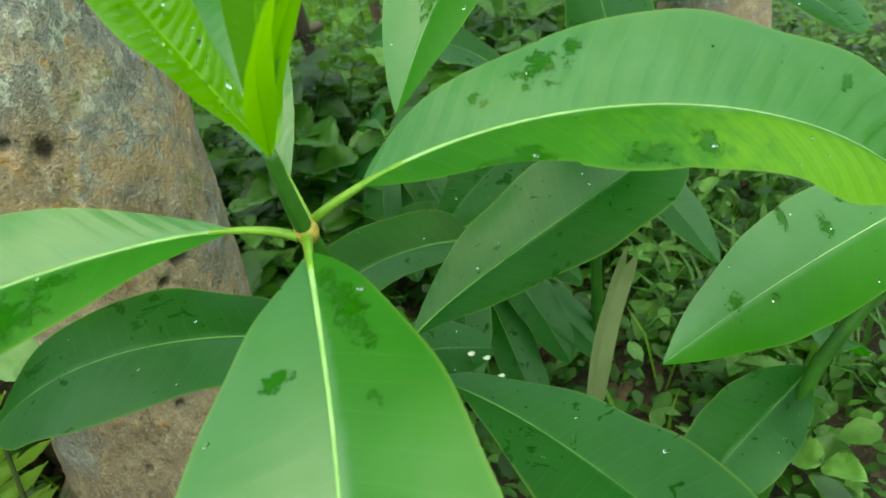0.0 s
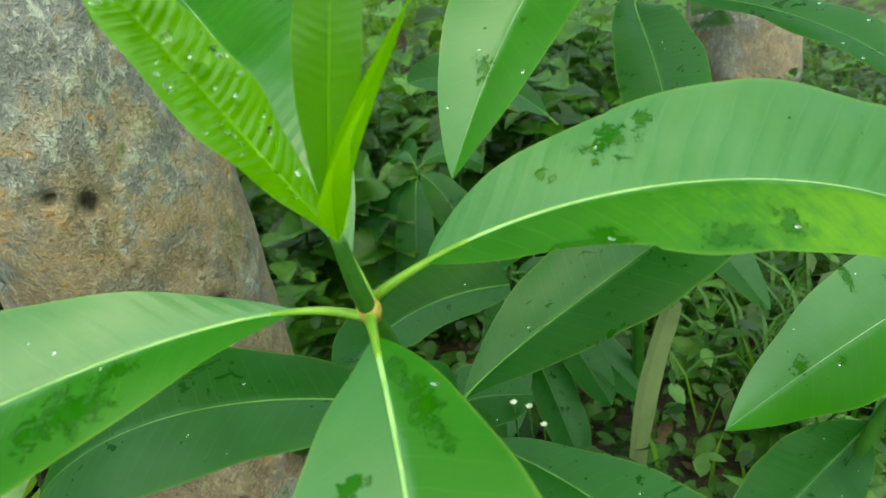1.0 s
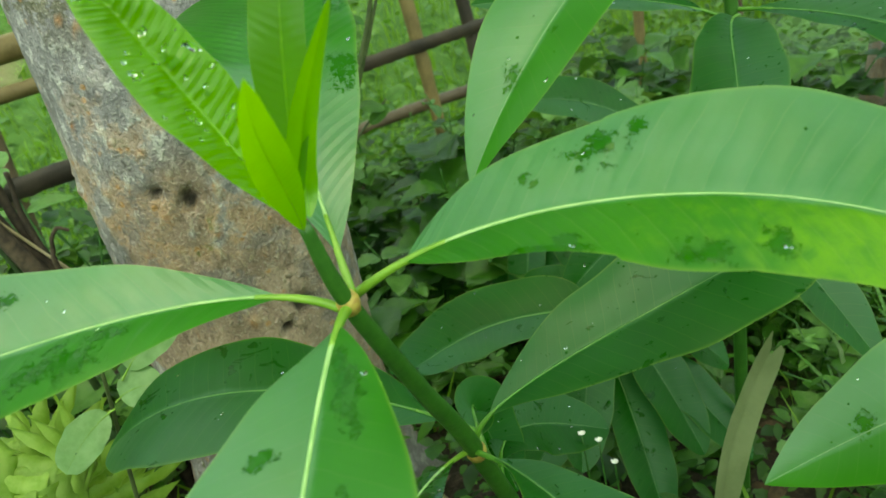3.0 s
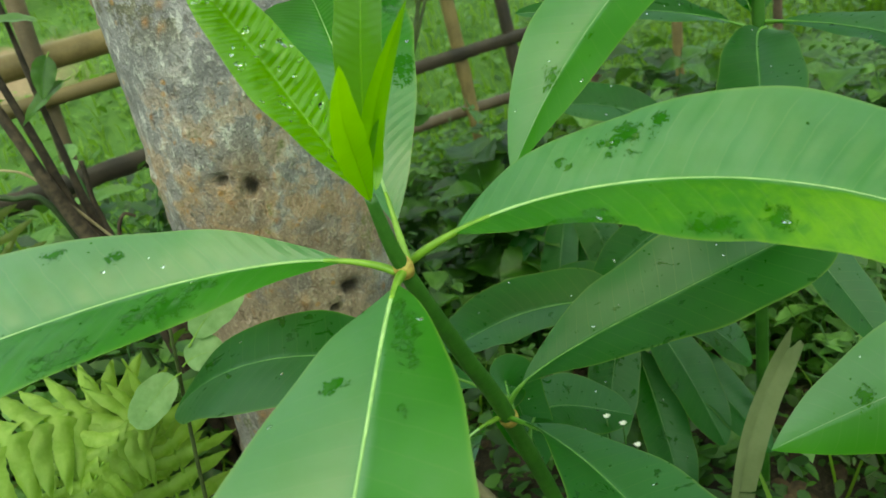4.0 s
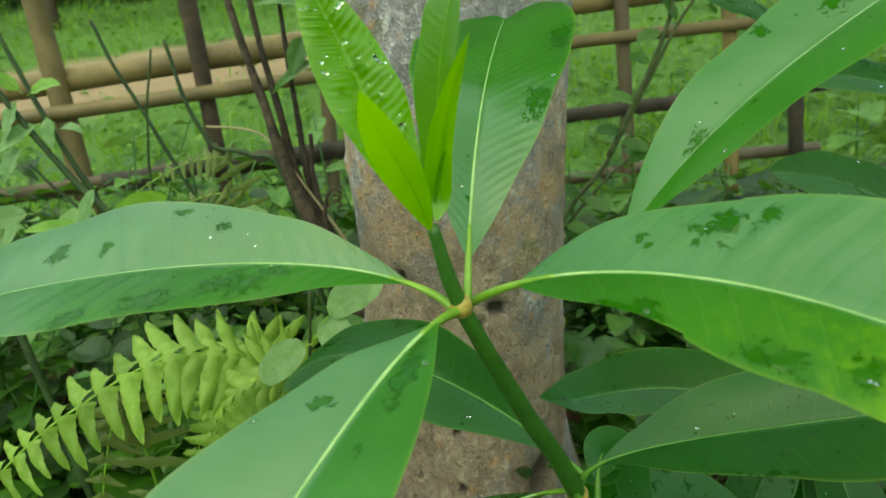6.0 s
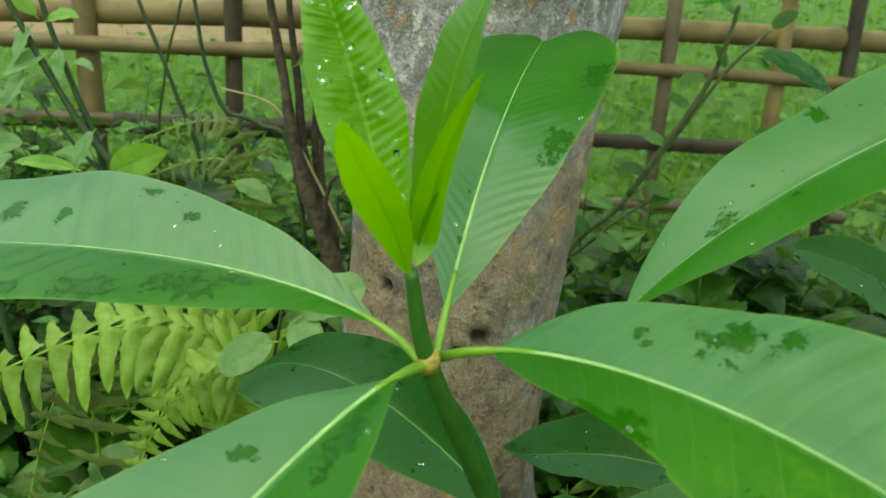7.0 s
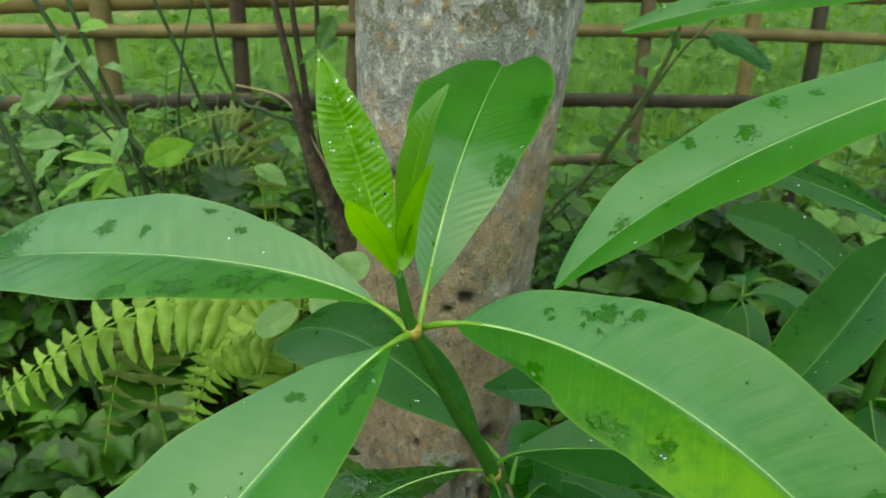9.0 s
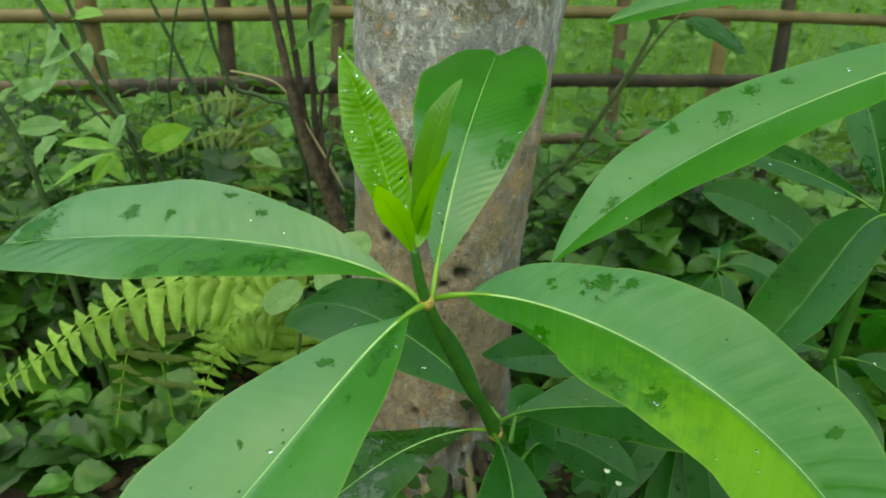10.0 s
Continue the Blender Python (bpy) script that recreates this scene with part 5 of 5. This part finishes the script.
def stone(at, size, seed, label, material):
    rng = np.random.RandomState(seed)
    na, nb = 24, 14
    a, b = np.meshgrid(np.linspace(0, 2 * np.pi, na, endpoint=False), np.linspace(0.02, np.pi - 0.02, nb))
    d = np.stack([np.sin(b) * np.cos(a), np.sin(b) * np.sin(a), np.cos(b)], -1)
    o = rng.rand(3) * 9
    r = np.array([1 + 0.28 * noise.fractal(Vector((q * 1.4 + o).tolist()), 1.0, 2.0, 3) for q in d.reshape(-1, 3)]).reshape(a.shape)
    v = d * r[..., None] * np.array(size)
    ob = tagged(new("stone", mesh_object("stone", v.reshape(-1, 3), grid_faces(nb, na, True), material)), label, "stone")
    ob.location = at
    return ob


stone((0.31, 0.06, GROUND - 0.002), (0.05, 0.04, 0.018), 5, "dull reddish-brown stone lying on the soil", ROCK)
stone((0.12, 0.25, GROUND + 0.005), (0.035, 0.03, 0.025), 6, "small reddish-brown stone on the soil", ROCK)
flower = thing("flower", "small weed with tiny white flower heads on thin stems", "flower")
for k, at in enumerate(((0.166, -0.152, 0.182), (0.160, -0.145, 0.200), (0.150, -0.14, 0.208), (0.225, -0.0, 0.085))):
    base = (at[0] + 0.01, at[1] + 0.02, GROUND - 0.01)
    rod("stalk", smooth_line([base, (at[0] + 0.008, at[1] + 0.01, 0.5 * (at[2] + GROUND)), at], 12), 0.0007, STEM, flower, "", 6)
    v, f = [], []
    for q in range(9):
        a = q * 2.4
        d = np.array([math.cos(a), math.sin(a), 0.5])
        e = np.array([-math.sin(a), math.cos(a), 0.1]) * 0.0009
        n0 = len(v)
        v += [np.array(at), np.array(at) + d * 0.0016 + e, np.array(at) + d * 0.0031, np.array(at) + d * 0.0016 - e]
        f += [(n0, n0 + 1, n0 + 2, n0 + 3)]
    part("flower_head", mesh_object("flower_head", v, f, PETAL), flower, "tiny white flower head")

# ---- grass, undergrowth and litter ----
def scatter(name, label, category, material, n, place, shape_fn):
    verts, faces = [], []
    for _ in range(n):
        p = place()
        v, f = shape_fn(p)
        k = len(verts)
        verts.extend(v)
        faces.extend([tuple(q + k for q in face) for face in f])
    return tagged(new(name, mesh_object(name, verts, faces, material)), label, category, kind="stuff")


def blade(p):
    a, h, w = RNG.uniform(0, 6.28), RNG.uniform(0.025, 0.09), RNG.uniform(0.0015, 0.004)
    d, q = np.array([math.cos(a), math.sin(a), 0]), np.array([-math.sin(a), math.cos(a), 0]) * w
    c = RNG.uniform(0.2, 0.8) * h
    p = np.array(p)
    m, t = p + d * c * 0.35 + (0, 0, h * 0.65), p + d * c + (0, 0, h)
    return [p - q, p + q, m + q * 0.8, m - q * 0.8, t], [(0, 1, 2, 3), (3, 2, 4)]


def beyond():
    y = 0.95 + 6.0 * RNG.rand() ** 1.7
    x = RNG.uniform(-1.6, 1.6) * (1 + 0.8 * y)
    if x < -0.3 and 2.25 < y + 0.2 * min(x, 2) - 0.2 * x < 2.85 and RNG.rand() < 0.93:
        return beyond()
    return (x, y + 0.2 * min(x, 2), float(ground_height(x, y + 0.2 * min(x, 2))))


def under(high=0.12):
    while True:
        x, y = RNG.uniform(-1.3, 1.6), RNG.uniform(-0.25, 0.95)
        if RNG.rand() < 0.25:
            x, y = RNG.normal(0.1, 1.1), RNG.normal(-0.2, 0.7)
            if y > 0.9 or np.hypot(x - 0.03, y + 0.52) < 0.12:
                continue
        if 0.02 < x < 0.5 and -0.25 < y < 0.14 and RNG.rand() < 0.6 or -0.65 < x < -0.1 and -0.25 < y < 0.15 and RNG.rand() < 0.86:
            continue
        if np.hypot(x + 0.008, y - 0.1) > 0.125:
            k = 1.0 + 0.9 * (x < -0.1) * (y > 0.1) + 0.5 * (y > 0.35)
            return (x, y, float(ground_height(x, y)) + high * k * RNG.rand() ** 1.6)


def floor_spot():
    x, y, _ = under()
    return (x, y, float(ground_height(x, y)) + 0.004)


scatter("grass", "bright green grass on the slope beyond the fence", "grass", GRASS, 26000, beyond, blade)
scatter("clover", "small bright leaves in the grass beyond the fence", "ground cover", CLOVER, 13000, lambda: (lambda p: (p[0], p[1], p[2] + 0.07 * RNG.rand()))(beyond()), lambda p: small_leaf(p, 0.015, 0.05))
scatter("ground_cover", "darker leafy plants in the grass beyond the fence", "ground cover", WEED_A, 13000, lambda: (lambda p: (p[0], p[1], p[2] + 0.07 * RNG.rand()))(beyond()), lambda p: small_leaf(p, 0.015, 0.05))
scatter("undergrowth", "mid-green leafy undergrowth covering the soil", "undergrowth", WEED_A, 9000, under, lambda p: small_leaf(p, 0.010, 0.034))
scatter("undergrowth", "dark leaves deep in the undergrowth", "undergrowth", WEED_C, 11000, under, lambda p: small_leaf(p, 0.012, 0.036))
scatter("undergrowth", "pale leaves in the undergrowth", "undergrowth", WEED_B, 4600, under, lambda p: small_leaf(p, 0.008, 0.026))
# Dark leaves added to stand in for an unidentified dark backdrop.
scatter("hedge", "dark leaves added to fill an unclear dark backdrop behind the far fence", "hedge", WEED_C, 7000, lambda: (lambda x, q: (x, 3.65 + 0.13 * x + 0.35 * RNG.rand(), float(ground_height(x, 3.6)) + 1.1 * q))(RNG.uniform(-5.0, 0.3), RNG.rand()), lambda p: small_leaf(p, 0.05, 0.12))
scatter("leaf_litter", "brown dead leaf litter on the soil", "leaf litter", LITTER, 6500, floor_spot, lambda p: small_leaf(p, 0.01, 0.03))
def tuft():
    while True:
        x, y = RNG.uniform(0.38, 1.15), RNG.uniform(-0.42, 0.25)
        if math.sin(19 * x + 3) * math.cos(17 * y + 1) + 0.6 * math.sin(41 * x - 23 * y) > 0.1:
            return (x, y, float(ground_height(x, y)) - 0.005)


def long_blade(p):
    a, h, w = RNG.uniform(0, 6.28), RNG.uniform(0.05, 0.15), RNG.uniform(0.0012, 0.0026)
    d, q = np.array([math.cos(a), math.sin(a), 0]), np.array([-math.sin(a), math.cos(a), 0]) * w
    c, p = RNG.uniform(0.4, 1.1) * h, np.array(p)
    rows = [(0.0, 0.0, 1.0), (0.12, 0.42, 1.0), (0.42, 0.78, 0.8), (0.75, 0.86, 0.5)]
    v = [p + d * c * f + (0, 0, h * g) + sign * q * k for f, g, k in rows for sign in (-1, 1)] + [p + d * c + (0, 0, h * RNG.uniform(0.6, 0.9))]
    return v, [(0, 1, 3, 2), (2, 3, 5, 4), (4, 5, 7, 6), (6, 7, 8)]


scatter("grass", "tufts of long bent green grass on the soil", "grass", WEED_A, 1100, tuft, long_blade)
scatter("undergrowth", "small weeds and creepers covering the soil by the saplings", "undergrowth", WEED_A, 3600, lambda: (lambda p: (p[0], p[1], p[2] + 0.05 * RNG.rand()))((lambda x, y: (x, y, float(ground_height(x, y))))(RNG.uniform(0.1, 1.0), RNG.uniform(-0.42, 0.25))), lambda p: small_leaf(p, 0.008, 0.024))
scatter("grass", "thin grass blades among the weeds", "grass", GRASS, 1400, floor_spot, blade)

# ---- water on the leaves ----
verts, faces = [], []
for at, up, r, stretch, turn in DROPS:
    n = Vector(up)
    side = n.orthogonal().normalized()
    side.rotate(Matrix.Rotation(turn, 3, n))
    fwd = n.cross(side)
    k = len(verts)
    for q, (ring, lift) in enumerate(((1.0, 0.0), (0.93, 0.18), (0.7, 0.33), (0.35, 0.42))):
        for a in np.linspace(0, 2 * np.pi, 9, endpoint=False):
            wob = 1 + 0.12 * math.sin(2 * a + turn)
            verts.append(np.array(at) + np.array(side) * (r * stretch * ring * wob * math.cos(a)) + np.array(fwd) * (r * ring * wob * math.sin(a)) + np.array(up) * (r * lift * 0.8 + 0.00012))
    for q in range(3):
        for j in range(9):
            faces.append((k + q * 9 + j, k + q * 9 + (j + 1) % 9, k + (q + 1) * 9 + (j + 1) % 9, k + (q + 1) * 9 + j))
    faces.append(tuple(k + 27 + j for j in range(9)))
    faces.append(tuple(k + j for j in range(9))[::-1])
tagged(new("water_drops", mesh_object("water_drops", verts, faces, WATER)), "clear rain drops lying on the leaves", "water drops", kind="stuff").visible_shadow = False
